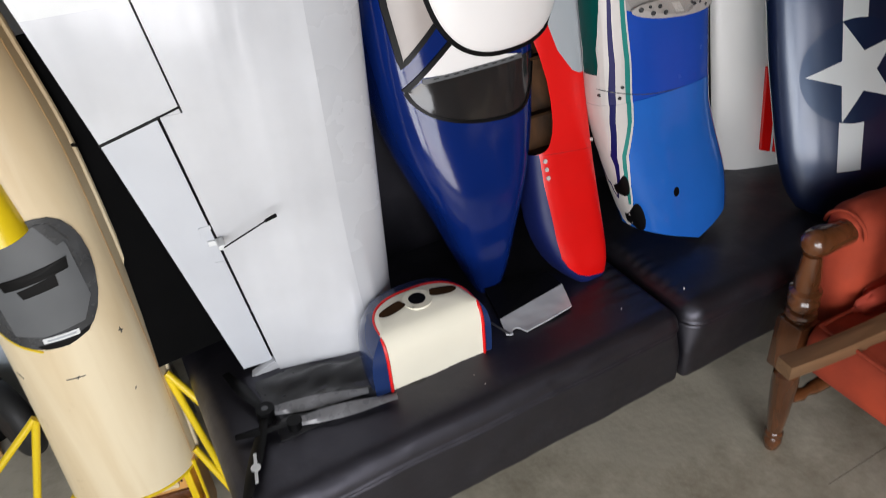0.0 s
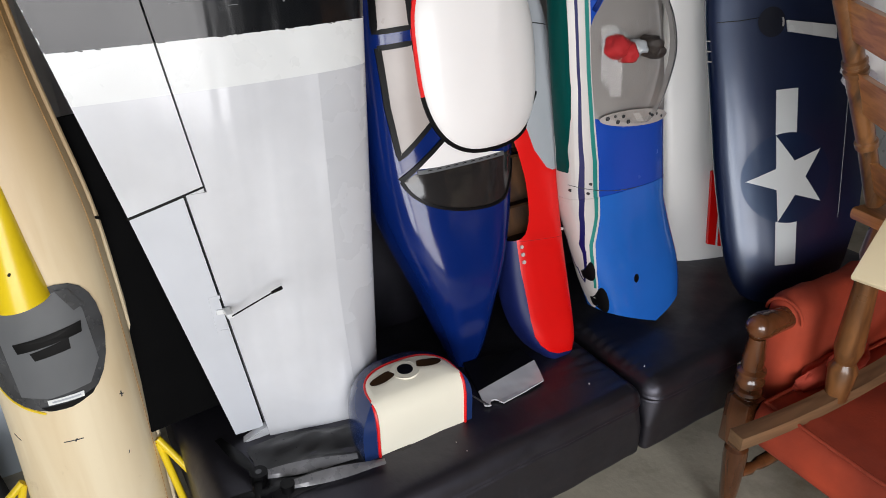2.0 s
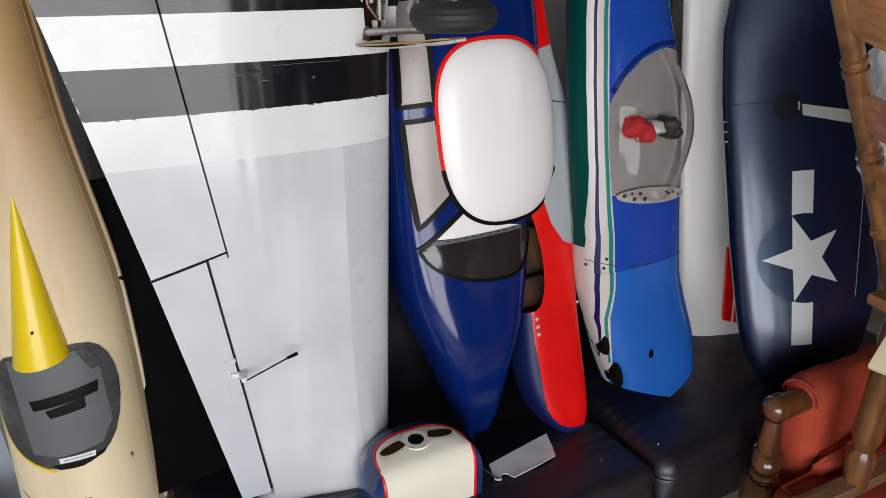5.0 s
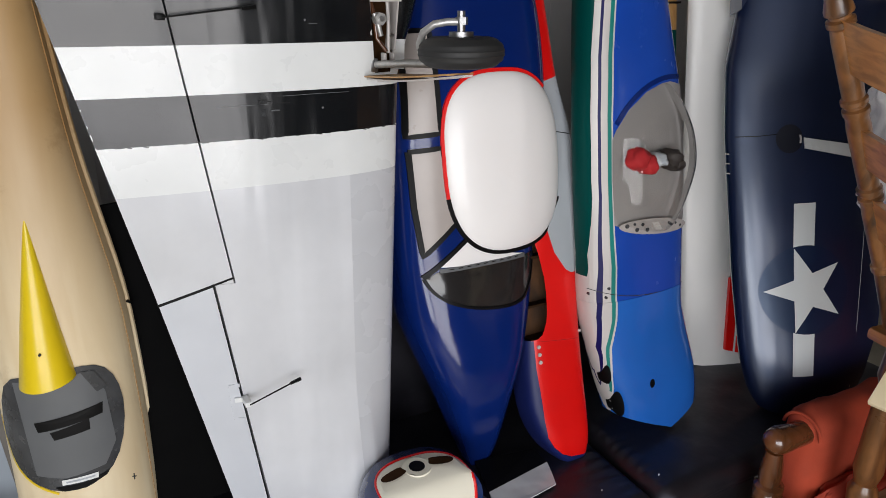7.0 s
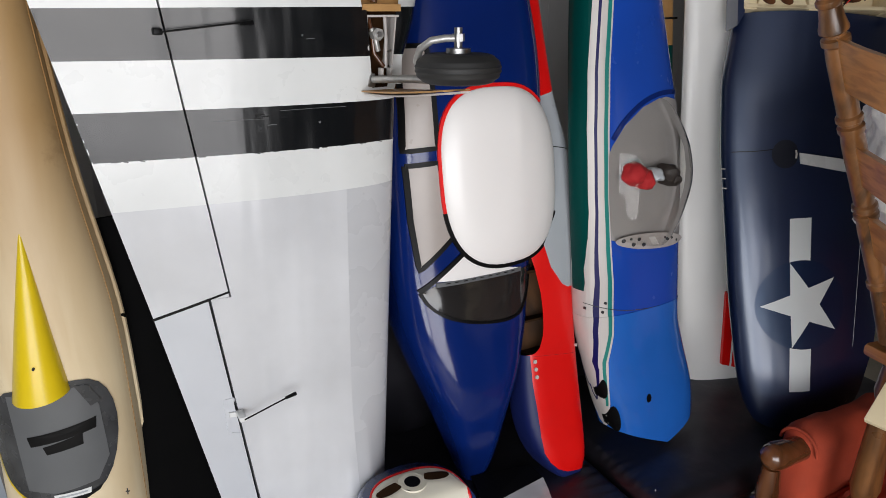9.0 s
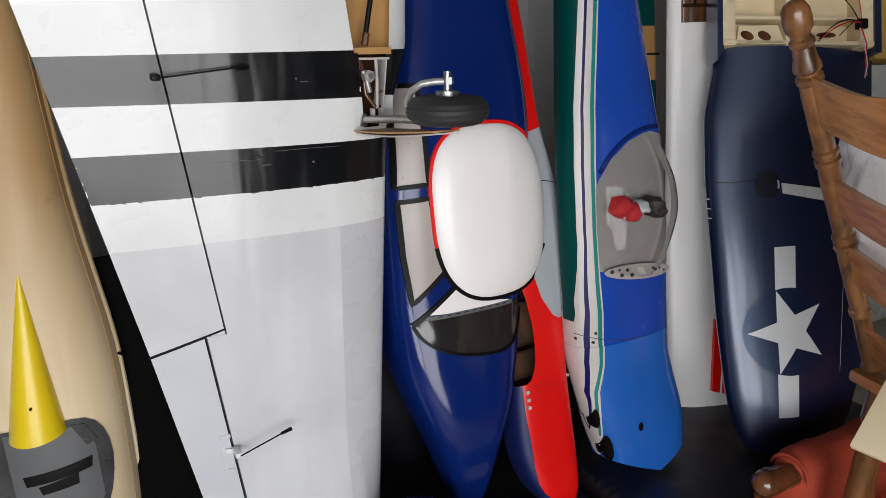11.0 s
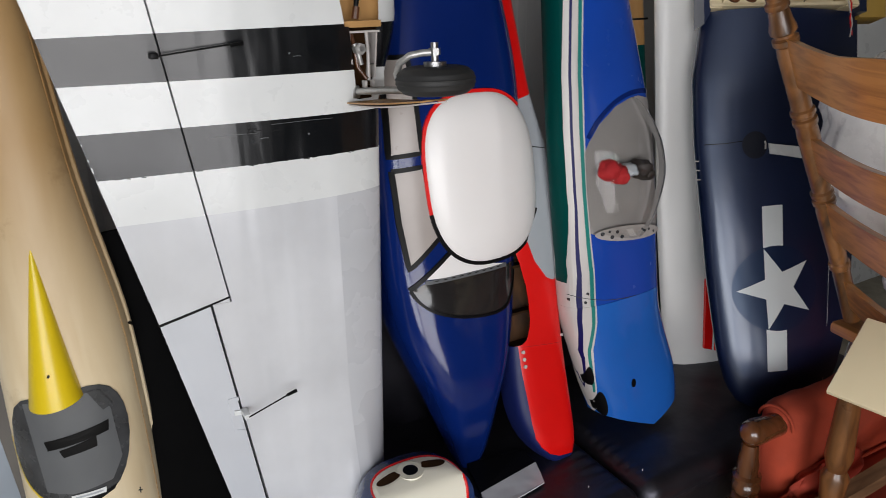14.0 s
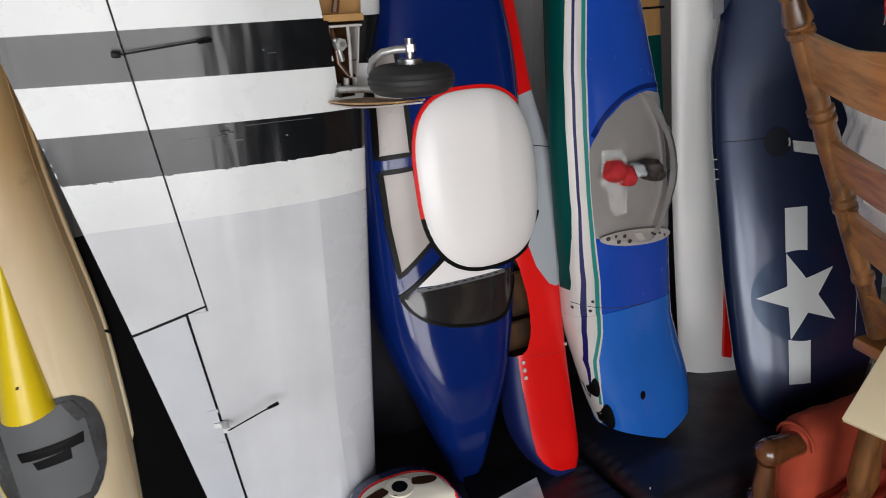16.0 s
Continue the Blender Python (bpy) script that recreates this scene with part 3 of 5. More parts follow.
# the lower bay's recess shade is in this lining's darker colour
part("bay_lining", box(0.255, 0.345, 0.028, 0.033, 0.83, 0.966), SHADEWOOD, wing, "wooden lower bay lining, coloured as in shade")
bm = box(0.266, 0.338, -0.010, 0.03, 0.966, 0.977)
part("bay_rib", bm, PLY, wing)
part("bay_strut", tube([(0.317, 0.002, 1.12), (0.309, -0.002, 1.068), (0.292, -0.004, 0.985)], 0.0045), BLACK, wing, "dark strut in the upper bay")
part("strut_fork", tube([(0.2955, -0.005, 1.0), (0.291, -0.006, 0.98)], 0.0065, seg=8), OAK, wing)
part("bay_bar", box(0.272, 0.334, -0.011, 0.02, 0.957, 0.9605), STRIPEWHITE, wing, "thin white bar under the rib")
part("retract_plate", plate([(0.2745, 0.957), (0.2785, 0.957), (0.2800, 0.905), (0.2775, 0.905)], -0.010, 0.03), STRIPEWHITE, wing, "thin cream side plate")
part("retract_plate", plate([(0.3275, 0.957), (0.3300, 0.957), (0.3215, 0.880), (0.3190, 0.880)], -0.010, 0.03), STRIPEWHITE, wing, "thin cream side plate")
part("bay_cheek", strip([(0.331, 0.848), (0.333, 0.897)], 0.022, lambda x, z: 0.004, 0.003), WHITE, wing, "white film beside the wheel bay")
part("retract_rod", tube([(0.3115, -0.004, 0.957), (0.3100, -0.010, 0.92), (0.3085, -0.01, 0.876)], 0.0030), STRIPEWHITE, wing)
part("rod_joiner", tube([(0.3085, -0.011, 0.903), (0.3185, -0.011, 0.904)], 0.002, seg=6), STEEL, wing)
part("retract_arm", tube([(0.285, -0.010, 0.939), (0.290, -0.014, 0.922), (0.295, -0.012, 0.904)], 0.0042), ALLOY, wing)
part("retract_cam", tube([(0.2925, -0.004, 0.9305), (0.2925, -0.020, 0.9305)], 0.0105, seg=6), ALLOY, wing, "six-sided alloy cam")
part("pivot_bolt", tube([(0.2925, -0.018, 0.9305), (0.2925, -0.025, 0.9305)], 0.0045, seg=6), STEEL, wing)
part("retract_strut", tube([(0.286, 0.004, 0.955), (0.288, -0.004, 0.93), (0.289, -0.008, 0.90), (0.304, -0.012, 0.8785)], 0.0036), OAK, wing)
part("retract_block", box(0.276, 0.292, -0.006, 0.02, 0.845, 0.868, 0.003), STEEL, wing)
gear_z = 0.852
part("gear_leg", tube([(0.287, -0.01, gear_z + 0.006), (0.30, -0.10, gear_z + 0.014), (0.305, -0.20, gear_z + 0.020)], 0.0062), ALLOY, wing)
for x in (0.297, 0.312):
    part("gear_clevis", box(x - 0.002, x + 0.002, -0.024, -0.008, gear_z + 0.008, gear_z + 0.025, 0.0008), STRIPEWHITE, wing)
part("door_latch", box(0.289, 0.299, -0.012, 0.0, 0.829, 0.839, 0.001), STRIPEWHITE, wing, "small pale latch under the gear door")
bm = box(0.272, 0.330, -0.265, -0.005, 0.838, 0.8405)
bmesh.ops.subdivide_edges(bm, edges=[e for e in bm.edges if abs(e.verts[0].co.y - e.verts[1].co.y) > 0.1], cuts=14, use_grid_fill=True)
for v in bm.verts:
    q = -(v.co.y + 0.005) / 0.26
    v.co.z += 0.024 * q - 0.002 * math.sin(q * math.pi)
    v.co.x = 0.301 + (v.co.x - 0.301) * (1.25 - 0.5 * q ** 3)
part("gear_door", bm, PLY, wing, "thin plywood gear door")
bm = box(0.272, 0.330, -0.285, -0.012, 0.8345, 0.837)
bmesh.ops.subdivide_edges(bm, edges=[e for e in bm.edges if abs(e.verts[0].co.y - e.verts[1].co.y) > 0.1], cuts=14, use_grid_fill=True)
for v in bm.verts:
    q = -(v.co.y + 0.005) / 0.26
    v.co.z += 0.024 * q - 0.004 * math.sin(q * math.pi)
    v.co.x = 0.303 + (v.co.x - 0.301) * (1.25 - 0.8 * q ** 3)
part("gear_door_skin", bm, STRIPEWHITE, wing, "white outer skin of the gear door")
# wheel lies flat, its axle upright
WX, WY, WZ = 0.306, -0.26, 0.892
prof = [(0.0205 * math.sin(a), 0.036 + 0.0245 * math.cos(a)) for a in np.linspace(-1.9, 1.9, 25)]
prof = [(a, r - (0.0014 if k in (7, 10, 12, 14, 17) else 0)) for k, (a, r) in enumerate(prof)]
bm = bmesh.new()
tube([(WX, WY, WZ + a) for a, _ in prof], [r for _, r in prof], bm, 36)
wheel = part("wheel", bm, RUBBER, wing, "black rubber wheel with a treaded tyre")
part("hub", tube([(WX, WY, WZ + 0.02), (WX, WY, WZ + 0.027)], 0.017, seg=20), STEEL, wheel, "polished metal hub")
part("axle", tube([(WX, WY, WZ + 0.025), (WX, WY, WZ + 0.054)], 0.0055), STEEL, wing)
part("axle_nut", tube([(WX, WY, WZ + 0.036), (WX, WY, WZ + 0.046)], 0.009, seg=6), STEEL, wing)
part("gear_fork", tube([(0.30, -0.17, 0.872), (0.278, -0.195, 0.885), (0.264, -0.216, 0.902), (0.262, -0.232, 0.918), (0.272, -0.246, 0.929), (0.288, -0.255, 0.932), (WX, WY, 0.932)], 0.0052), ALLOY, wing)
for (bx, bz), (tx, tz) in (((-0.043, 0.938), (0.088, 0.951)), ((0.022, 0.291), (0.113, 0.3225))):
    y = -0.012
    part("control_horn", box(bx - 0.008, bx + 0.004, -0.018, 0.012, bz - 0.004, bz + 0.005, 0.0015), BLACK if bz > 0.5 else WHITE, wing)
    part("pushrod", tube([(bx, -0.018, bz), (tx - 0.012, -0.03, tz)], 0.0014, seg=6), BLACK, wing)
    part("clevis", tube([(tx - 0.02, -0.03, tz - 0.002), (tx, -0.026, tz)], [0.0028, 0.0036]), BLACK, wing)
# scratches in the black film
random.seed(11)


def wing_front(x, z):
    q = min(max((x - te(z)) / (le(z) - te(z)), 0), 1)
    return 0.030 - foil(q) * 0.75 * (le(z) - te(z)) - 0.0015


part("horn_pad", strip([(0.014, 0.316), (-0.002, 0.3165), (0.002, 0.248), (0.018, 0.244)], 0.007, wing_front, 0.0012), AILERONFILM, wing, "clear plastic servo plate")
part("horn_arm", strip([(0.003, 0.288), (0.026, 0.2865)], 0.009, wing_front, 0.004), WHITE, wing, "white servo arm")
part("hinge_gap", strip([(-0.1, 0.4865), (-0.010, 0.5115)], 0.0045, wing_front, 0.001), BLACK, wing, "black gap between flap and aileron")
part("hinge_gap", strip([(-0.010, 0.5115), (0.0225, 0.5205)], 0.0022, wing_front, 0.001), BLACK, wing)
for k in range(26):
    x = random.uniform(0.06, 0.32) if k < 20 else random.uniform(-0.14, 0.0)
    z = 0.7515 + 0.002 * (x + 0.155) / 0.488
    part("film_tear", strip([(x, z - 0.0006), (x + random.uniform(0.003, 0.012), z - random.uniform(0.0, 0.0022))], random.uniform(0.0008, 0.002), wing_front, 0.0003), BLACK_FILM, wing)
for z, x0, x1, w in ((0.8165, 0.125, 0.235, 0.0007), (0.8045, 0.02, 0.10, 0.0006), (0.8115, 0.085, 0.10, 0.0022), (0.8055, 0.083, 0.094, 0.0018), (0.8085, 0.097, 0.106, 0.0016), (0.8055, 0.125, 0.135, 0.0016), (0.7945, 0.104, 0.118, 0.0012), (0.7935, 0.187, 0.1905, 0.0030), (0.93, 0.165, 0.1675, 0.003), (0.925, 0.172, 0.186, 0.0009)):
    part("scratch", strip([(x0, z), ((x0 + x1) / 2, z + 0.0008), (x1, z + 0.0003)], w, wing_front, 0.0003), BLACK if 0.0015 < w < 0.0025 else GREY_TAPE, wing, "thin scratch in the black film")
for z0, z1 in ((0.811, 0.8085), (0.787, 0.783), (0.7735, 0.764), (0.7535, 0.7505)):
    part("edge_chip", strip([(te(z0) + 0.001, z0), (te(z1) + 0.001, z1)], 0.0016, wing_front, 0.0006), WHITE, wing, "white chip along the film edge")

# ---- large blue fuselage ----
M_BIG = pose(0.565, 1.37, 0.475, -7, 0, YAW)
big = thing("model_aircraft_fuselage", M_BIG, "royal blue cabin model fuselage with white roof hatch", "model fuselage", "model aircraft parts")
big_rows = along([(-0.016, -0.009, -0.03, 0.019, 0.022), (0.01, -0.008, -0.034, 0.033, 0.034), (0.1, -0.0125, -0.035, 0.0575, 0.062), (0.17, -0.0145, -0.032, 0.0775, 0.08), (0.23, -0.0135, -0.025, 0.1015, 0.093), (0.33, -0.009, 0.005, 0.137, 0.105),
                  (0.47, 0.0, 0.035, 0.16, 0.11), (0.66, 0.012, 0.04, 0.176, 0.112), (0.8, 0.022, 0.04, 0.177, 0.105), (0.9, 0.032, 0.045, 0.162, 0.10), (1.07, 0.036, 0.05, 0.129, 0.085), (1.5, 0.045, 0.05, 0.075, 0.05)], 60)
BOXY = 3.3
part("fuselage_body", loft(big_rows, 64, power=BOXY), NAVY, big)
big_y = surface_of(big_rows, BOXY)
HX, HZ, HA, HB = 0.063, 0.65, 0.139, 0.175


def hatch_outline(scale, n=64, p=2.8):
    out = []
    for k in range(n):
        t = 2 * math.pi * k / n
        c, s = math.cos(t), math.sin(t)
        lean = 0.03 * s
        out.append((HX + lean * -0.5 + HA * scale * math.copysign(abs(c) ** (2 / p), c), HZ + HB * scale * math.copysign(abs(s) ** (2 / p), s)))
    return out


def hatch_y(x, z):
    """The hatch's rim: the body's skin, drawn flatter towards its far side."""
    return min(big_y(min(x, 0.09), z), -0.045) + max(0, x - 0.09) * 0.22


bm = bmesh.new()
prev, n = None, 64
for r in range(13):
    q = max(math.sin(r / 12 * math.pi / 2), 0.02)
    ring = []
    for x, z in hatch_outline(1.0):
        xx, zz = HX + (x - HX) * q, HZ + (z - HZ) * q
        ring.append(bm.verts.new((xx, hatch_y(xx, zz) - 0.006 - 0.022 * max(0, 1 - q ** 4) ** 0.75, zz)))
    if prev:
        for k in range(n):
            bm.faces.new((prev[k], prev[(k + 1) % n], ring[(k + 1) % n], ring[k]))
    else:
        bm.faces.new(ring)
    prev = ring
low = [bm.verts.new(v.co + Vector((0, 0.03, 0))) for v in prev]
for k in range(n):
    bm.faces.new((prev[k], prev[(k + 1) % n], low[(k + 1) % n], low[k]))
part("roof_hatch", bm, GLOSSWHITE, big, "glossy white bulged roof hatch")
rim = hatch_outline(1.02)
red_side = [p for p in rim[8:35]]
black_side = rim[34:61]
part("hatch_trim", strip(red_side, 0.007, hatch_y, 0.005), RED, big, "red trim line round the hatch")
part("hatch_trim", strip(black_side, 0.009, hatch_y, 0.005), BLACK, big, "black trim line round the hatch")
# windscreen: pale dash above, dark screen below
SCREEN = flowing([(-0.129, 0.4411), (-0.1186, 0.4187), (-0.097, 0.3976), (-0.0657, 0.3821), (-0.018, 0.3683), (0.034, 0.3618), (0.071, 0.363), (0.098, 0.3726), (0.128, 0.415), (0.140, 0.452)])
part("windscreen", patch(SCREEN + [(0.12, 0.4555), (0.079, 0.454), (-0.0155, 0.4535), (-0.1038, 0.4535)], big_y, 0.0015), SCREENFILM, big, "dark glossy windscreen")
part("dashboard", patch([(-0.101, 0.462), (-0.0312, 0.5109), (-0.0038, 0.4949), (0.027, 0.4792), (0.0593, 0.4675), (0.0956, 0.4595), (0.0375, 0.4585), (-0.015, 0.457)], big_y, 0.0016), GLOSSWHITE, big, "pale dashboard behind the windscreen")
dash = part("dash_lip", strip([(-0.099, 0.4555), (-0.0155, 0.4555), (0.0824, 0.4555), (0.10, 0.455)], 0.008, big_y, 0.003), GREY_TAPE, big, "smoky lip along the dashboard edge")
for k in range(9):
    x = -0.08 + 0.019 * k
    part("lip_slot", strip([(x, 0.4565), (x + 0.009, 0.4567)], 0.0018, big_y, 0.0036), BLACK, dash)
part("windscreen_frame", strip(SCREEN, 0.006, big_y, 0.004), BLACK, big)
part("windscreen_frame", strip([(-0.031, 0.5155), (-0.131, 0.4440)], 0.0085, big_y, 0.004), BLACK, big)
WINDOWS = ([(-0.1385, 0.684), (-0.0824, 0.688), (-0.0705, 0.6175), (-0.0575, 0.5517), (-0.1257, 0.4892), (-0.1332, 0.5842)], [(-0.13, 0.90), (-0.087, 0.90), (-0.0862, 0.813), (-0.0827, 0.7228), (-0.1404, 0.7185)])
for pane in WINDOWS:
    part("side_window", patch(pane, big_y, 0.0014), BEIGE, big, "beige film side window")
    edge = grown(pane, 0.004)
    part("window_frame", strip(edge + edge[:1], 0.009, big_y, 0.003), BLACK, big)
part("cowl_screw", tube([(-0.112, 0.0, 0.272), (-0.121, -0.006, 0.272)], 0.0035), STEEL, big)

# ---- slim red fuselage ----
M_SLIM = pose(0.751, 1.315, 0.506, -14.3, 1.0, YAW) @ Matrix.Scale(0.97, 4)
slim = thing("model_aircraft_fuselage", M_SLIM, "slim red, grey and blue model fuselage standing on its nose", "model fuselage", "model aircraft parts")
slim_rows = along([(z, (l + r) / 2, 0.03 * min(1, max(0, z) / 0.4), (r - l) / 2, d) for z, l, r, d in ((-0.062, 0.010, 0.050, 0.028), (-0.05, -0.006, 0.060, 0.038), (-0.03, -0.030, 0.0645, 0.046), (0.014, -0.061, 0.0665, 0.05), (0.06, -0.079, 0.068, 0.05), (0.10, -0.088, 0.068, 0.05), (0.2, -0.086, 0.068, 0.05), (0.256, -0.079, 0.069, 0.05),
                   (0.39, -0.066, 0.078, 0.05), (0.53, -0.055, 0.093, 0.05), (0.69, -0.045, 0.09, 0.05), (0.81, -0.055, 0.058, 0.045), (1.08, -0.08, 0.03, 0.04), (1.45, -0.12, -0.02, 0.03))], 60)
bm = loft(slim_rows, 44, power=4.2)
slim_y = surface_of(slim_rows, 4.2)
GREY_LOW, GREY_HIGH = [(0.13, 0.384), (0.052, 0.386), (0.036, 0.395), (0.008, 0.438), (-0.006, 0.485), (-0.02, 0.53), (-0.1, 0.75)], ((-0.05, 0.79), (0.04, 0.815))
BELLY = [(0.0, -0.06), (0.085, -0.0375), (0.045, -0.037), (0.006, -0.031), (-0.020, -0.018), (-0.041, 0.004), (-0.0545, 0.029), (-0.0615, 0.07), (-0.0643, 0.126), (-0.068, 0.19), (-0.066, 0.2566)]
GAPE = [(-0.0720, 0.2525), (-0.0560, 0.2550), (-0.0460, 0.2620), (-0.0380, 0.2730), (-0.0310, 0.2900), (-0.0266, 0.3090), (-0.0235, 0.35), (-0.0246, 0.386), (-0.034, 0.439), (-0.05, 0.50)]


def level_x(line, z):
    """The x of a line of (x, z) at height z."""
    p = sorted(line, key=lambda q: q[1])
    return float(np.interp(z, [q[1] for q in p], [q[0] for q in p]))


for line in (GREY_LOW[1:], BELLY[2:], GAPE):
    for a, b in zip(line, line[1:]):
        cut_line(bm, a, b)
cut_line(bm, *GREY_HIGH), cut(bm, (0, 0, -0.037), (0, 0, 1)), cut(bm, (0, 0, 0.2525), (0, 0, 1)), cut(bm, (0, 0, 0.386), (0, 0, 1)), cut(bm, (0, 0, 0.50), (0, 0, 1))
for f in bm.faces:
    c = f.calc_center_median()
    k = 0
    if c.z > 0.386 and c.x > level_x(GREY_LOW, c.z) and not above(*GREY_HIGH, c.x, c.z):
        k = 1
    elif c.z < -0.037 or c.z < 0.2525 and c.x < level_x(BELLY[2:], c.z):
        k = 2
    f.material_index = k
bmesh.ops.delete(bm, geom=[f for f in bm.faces if 0.2525 < f.calc_center_median().z < 0.50 and f.calc_center_median().x < level_x(GAPE, f.calc_center_median().z) and f.calc_center_median().y < slim_y(0, 0.3) + 0.09], context="FACES")
part("fuselage_body", bm, [RED, LIGHTGREY, BELLYBLUE], slim)
inside = part("cockpit_floor", box(-0.062, 0.05, 0.022, 0.027, 0.20, 0.52), OPENING, slim, "bare brown wood in painted shade inside the open cockpit")
part("former", box(-0.063, 0.05, -0.01, 0.022, 0.322, 0.327), SHADEWOOD, inside)
part("former", box(-0.063, 0.05, -0.012, 0.022, 0.238, 0.2525), SHADEWOOD, inside)
part("former", box(-0.06, 0.05, -0.012, 0.022, 0.43, 0.436), SHADEWOOD, inside)
part("panel_seam", strip([(-0.06, 0.25), (0.06, 0.235)], 0.0009, slim_y, 0.0004), DOLL_RED, slim)
part("panel_seam", strip([(0.0, 0.705), (0.085, 0.69)], 0.0018, slim_y, 0.0008), BLACK, slim)
for z in (0.238, 0.221, 0.204):
    part("screw", tube([(-0.058, slim_y(-0.058, z), z), (-0.058, slim_y(-0.058, z) - 0.003, z)], 0.0045, seg=10), STRIPEWHITE, slim)
part("screw", tube([(0.06, slim_y(0.06, 0.25) + 0.004, 0.25), (0.063, slim_y(0.06, 0.25) - 0.003, 0.25)], 0.0035), STRIPEWHITE, slim)

# ---- teal, white and blue fuselage with canopy ----
M_TEAL = pose(1.000, 1.380, 0.491, -8, 0, YAW) @ Matrix.Diagonal((0.942, 0.985, 0.985, 1))
teal = thing("model_aircraft_fuselage", M_TEAL, "blue, white and teal striped model fuselage with clear canopy", "model fuselage", "model aircraft parts")


def span(rows, depth):
    return [(z, (l + r) / 2, d, (r - l) / 2, b) for (z, l, r), (d, b) in zip(rows, depth)]


teal_rows = along(span([(0.325, -0.204, 0.09), (0.45, -0.206, 0.086), (0.60, -0.212, 0.084), (0.7, -0.215, 0.076), (0.79, -0.214, 0.058), (0.86, -0.213, 0.042), (1.08, -0.205, -0.01), (1.5, -0.18, -0.07)],
                       [(-0.01, 0.06)] * 5 + [(-0.008, 0.058), (-0.005, 0.055), (0.0, 0.045)]), 40)
nose_rows = along(span([(-0.08, -0.085, 0.15), (-0.04, -0.095, 0.15), (-0.01, -0.102, 0.149), (0.05, -0.119, 0.149), (0.08, -0.130, 0.147), (0.12, -0.146, 0.142), (0.2, -0.173, 0.118), (0.28, -0.196, 0.092), (0.333, -0.205, 0.089)],
                       [(-0.01, 0.056), (-0.01, 0.06), (-0.01, 0.064), (-0.01, 0.067), (-0.01, 0.067), (-0.01, 0.066), (-0.01, 0.058), (-0.01, 0.0615), (-0.01, 0.062)]), 40)
EDGE = [(-0.06, -0.095), (0.04, -0.116), (0.094, -0.1301), (0.15, -0.1413), (0.223, -0.1506), (0.2917, -0.1447), (0.345, -0.1467), (0.41, -0.1472), (0.49, -0.1547), (0.60, -0.161), (0.735, -0.1645), (0.85, -0.1627), (1.06, -0.149), (1.5, -0.12)]
HIGH_Z = (0.36, 0.44, 0.506, 0.567)
BANDS = [((-0.0570, -0.0534, -0.0452, -0.0420), 1), ((-0.0440, -0.0395, -0.0346, -0.0310), 2), ((-0.0323, -0.0309, -0.0279, -0.0254), 1),
         ((-0.0138, -0.0136, -0.0120, -0.0120), 4), ((-0.0040, -0.0040, -0.0033, -0.0035), 1), (0.0, 3)]
LOW_Z = (0.095, 0.145, 0.2, 0.225, 0.295, 0.36)
LOW_BANDS = [((-0.0070, -0.0137, -0.0215, -0.0270, -0.0438, -0.0443), 2), ((-0.0068, -0.0134, -0.0165, -0.0200, -0.0347, -0.0333), 1),
             ((-0.0036, -0.0078, -0.0112, -0.0122, -0.0128, -0.0142), 4), ((-0.0016, -0.0030, -0.0048, -0.0047, -0.0045, -0.0045), 1), (0.0, 3)]


def band_x(d, z):
    """The x of a band's edge; d is its distance from the blue, one number or one for each listed height."""
    return edge_x(z) + (float(np.interp(z, LOW_Z if len(d) == 6 else HIGH_Z, d)) if isinstance(d, tuple) else d)


def edge_x(z):
    return float(np.interp(z, [p[0] for p in EDGE], [p[1] for p in EDGE]))


def paint_teal(bm, lo, hi, bands):
    knots = sorted({p[0] for p in EDGE} | set(LOW_Z if hi < 0.5 else HIGH_Z))
    for z0, z1 in zip(knots, knots[1:]):
        if z1 > lo and z0 < hi:
            for d, _ in bands:
                cut_line(bm, (band_x(d, z0), z0), (band_x(d, z1), z1))
    for z in [0.391, 0.105] + [k for k in knots if lo < k < hi]:
        cut(bm, (0, 0, z), (0, 0, 1))
    for f in bm.faces:
        c = f.calc_center_median()
        k = 0 if c.z > 0.391 else 1
        for d, film in bands:
            if c.x > band_x(d, c.z):
                k = film
        f.material_index = 1 if k == 4 and c.z < 0.105 else k
    return bm


part("fuselage_body", paint_teal(loft(teal_rows, 44, power=2.8), 0.3, 1.5, BANDS), [TEAL, STRIPEWHITE, NAVYSTRIPE, BLUE, TEALSTRIPE], teal)
nose_bm = paint_teal(loft(nose_rows, 44, power=2.8), -0.1, 0.36, LOW_BANDS)
for a, q in (((0.032, -0.018), (-0.10, 0.035)), ((0.127, 0.024), (0.030, -0.018))):
    bmesh.ops.bisect_plane(nose_bm, geom=nose_bm.verts[:] + nose_bm.edges[:] + nose_bm.faces[:], dist=1e-5, plane_co=(a[0], 0, a[1]), plane_no=(a[1] - q[1], 0, q[0] - a[0]), clear_outer=True)
    bmesh.ops.holes_fill(nose_bm, edges=[e for e in nose_bm.edges if e.is_boundary])
nose = part("nose_cowl", nose_bm, [TEAL, STRIPEWHITE, NAVYSTRIPE, SKYBLUE, TEALSTRIPE], teal, "blue and white nose cowl with small holes")
teal_y, nose_y = surface_of(teal_rows, 2.8), surface_of(nose_rows, 2.8)
for o in (oval(-0.041, 0.116, 0.0075, 0.011, 12), oval(-0.1505, 0.1515, 0.0058, 0.027, 20, 0.2), oval(-0.119, 0.073, 0.0085, 0.037, 22, 0.28)):
    part("cowl_hole", patch(o, nose_y, 0.001), BLACK, nose)
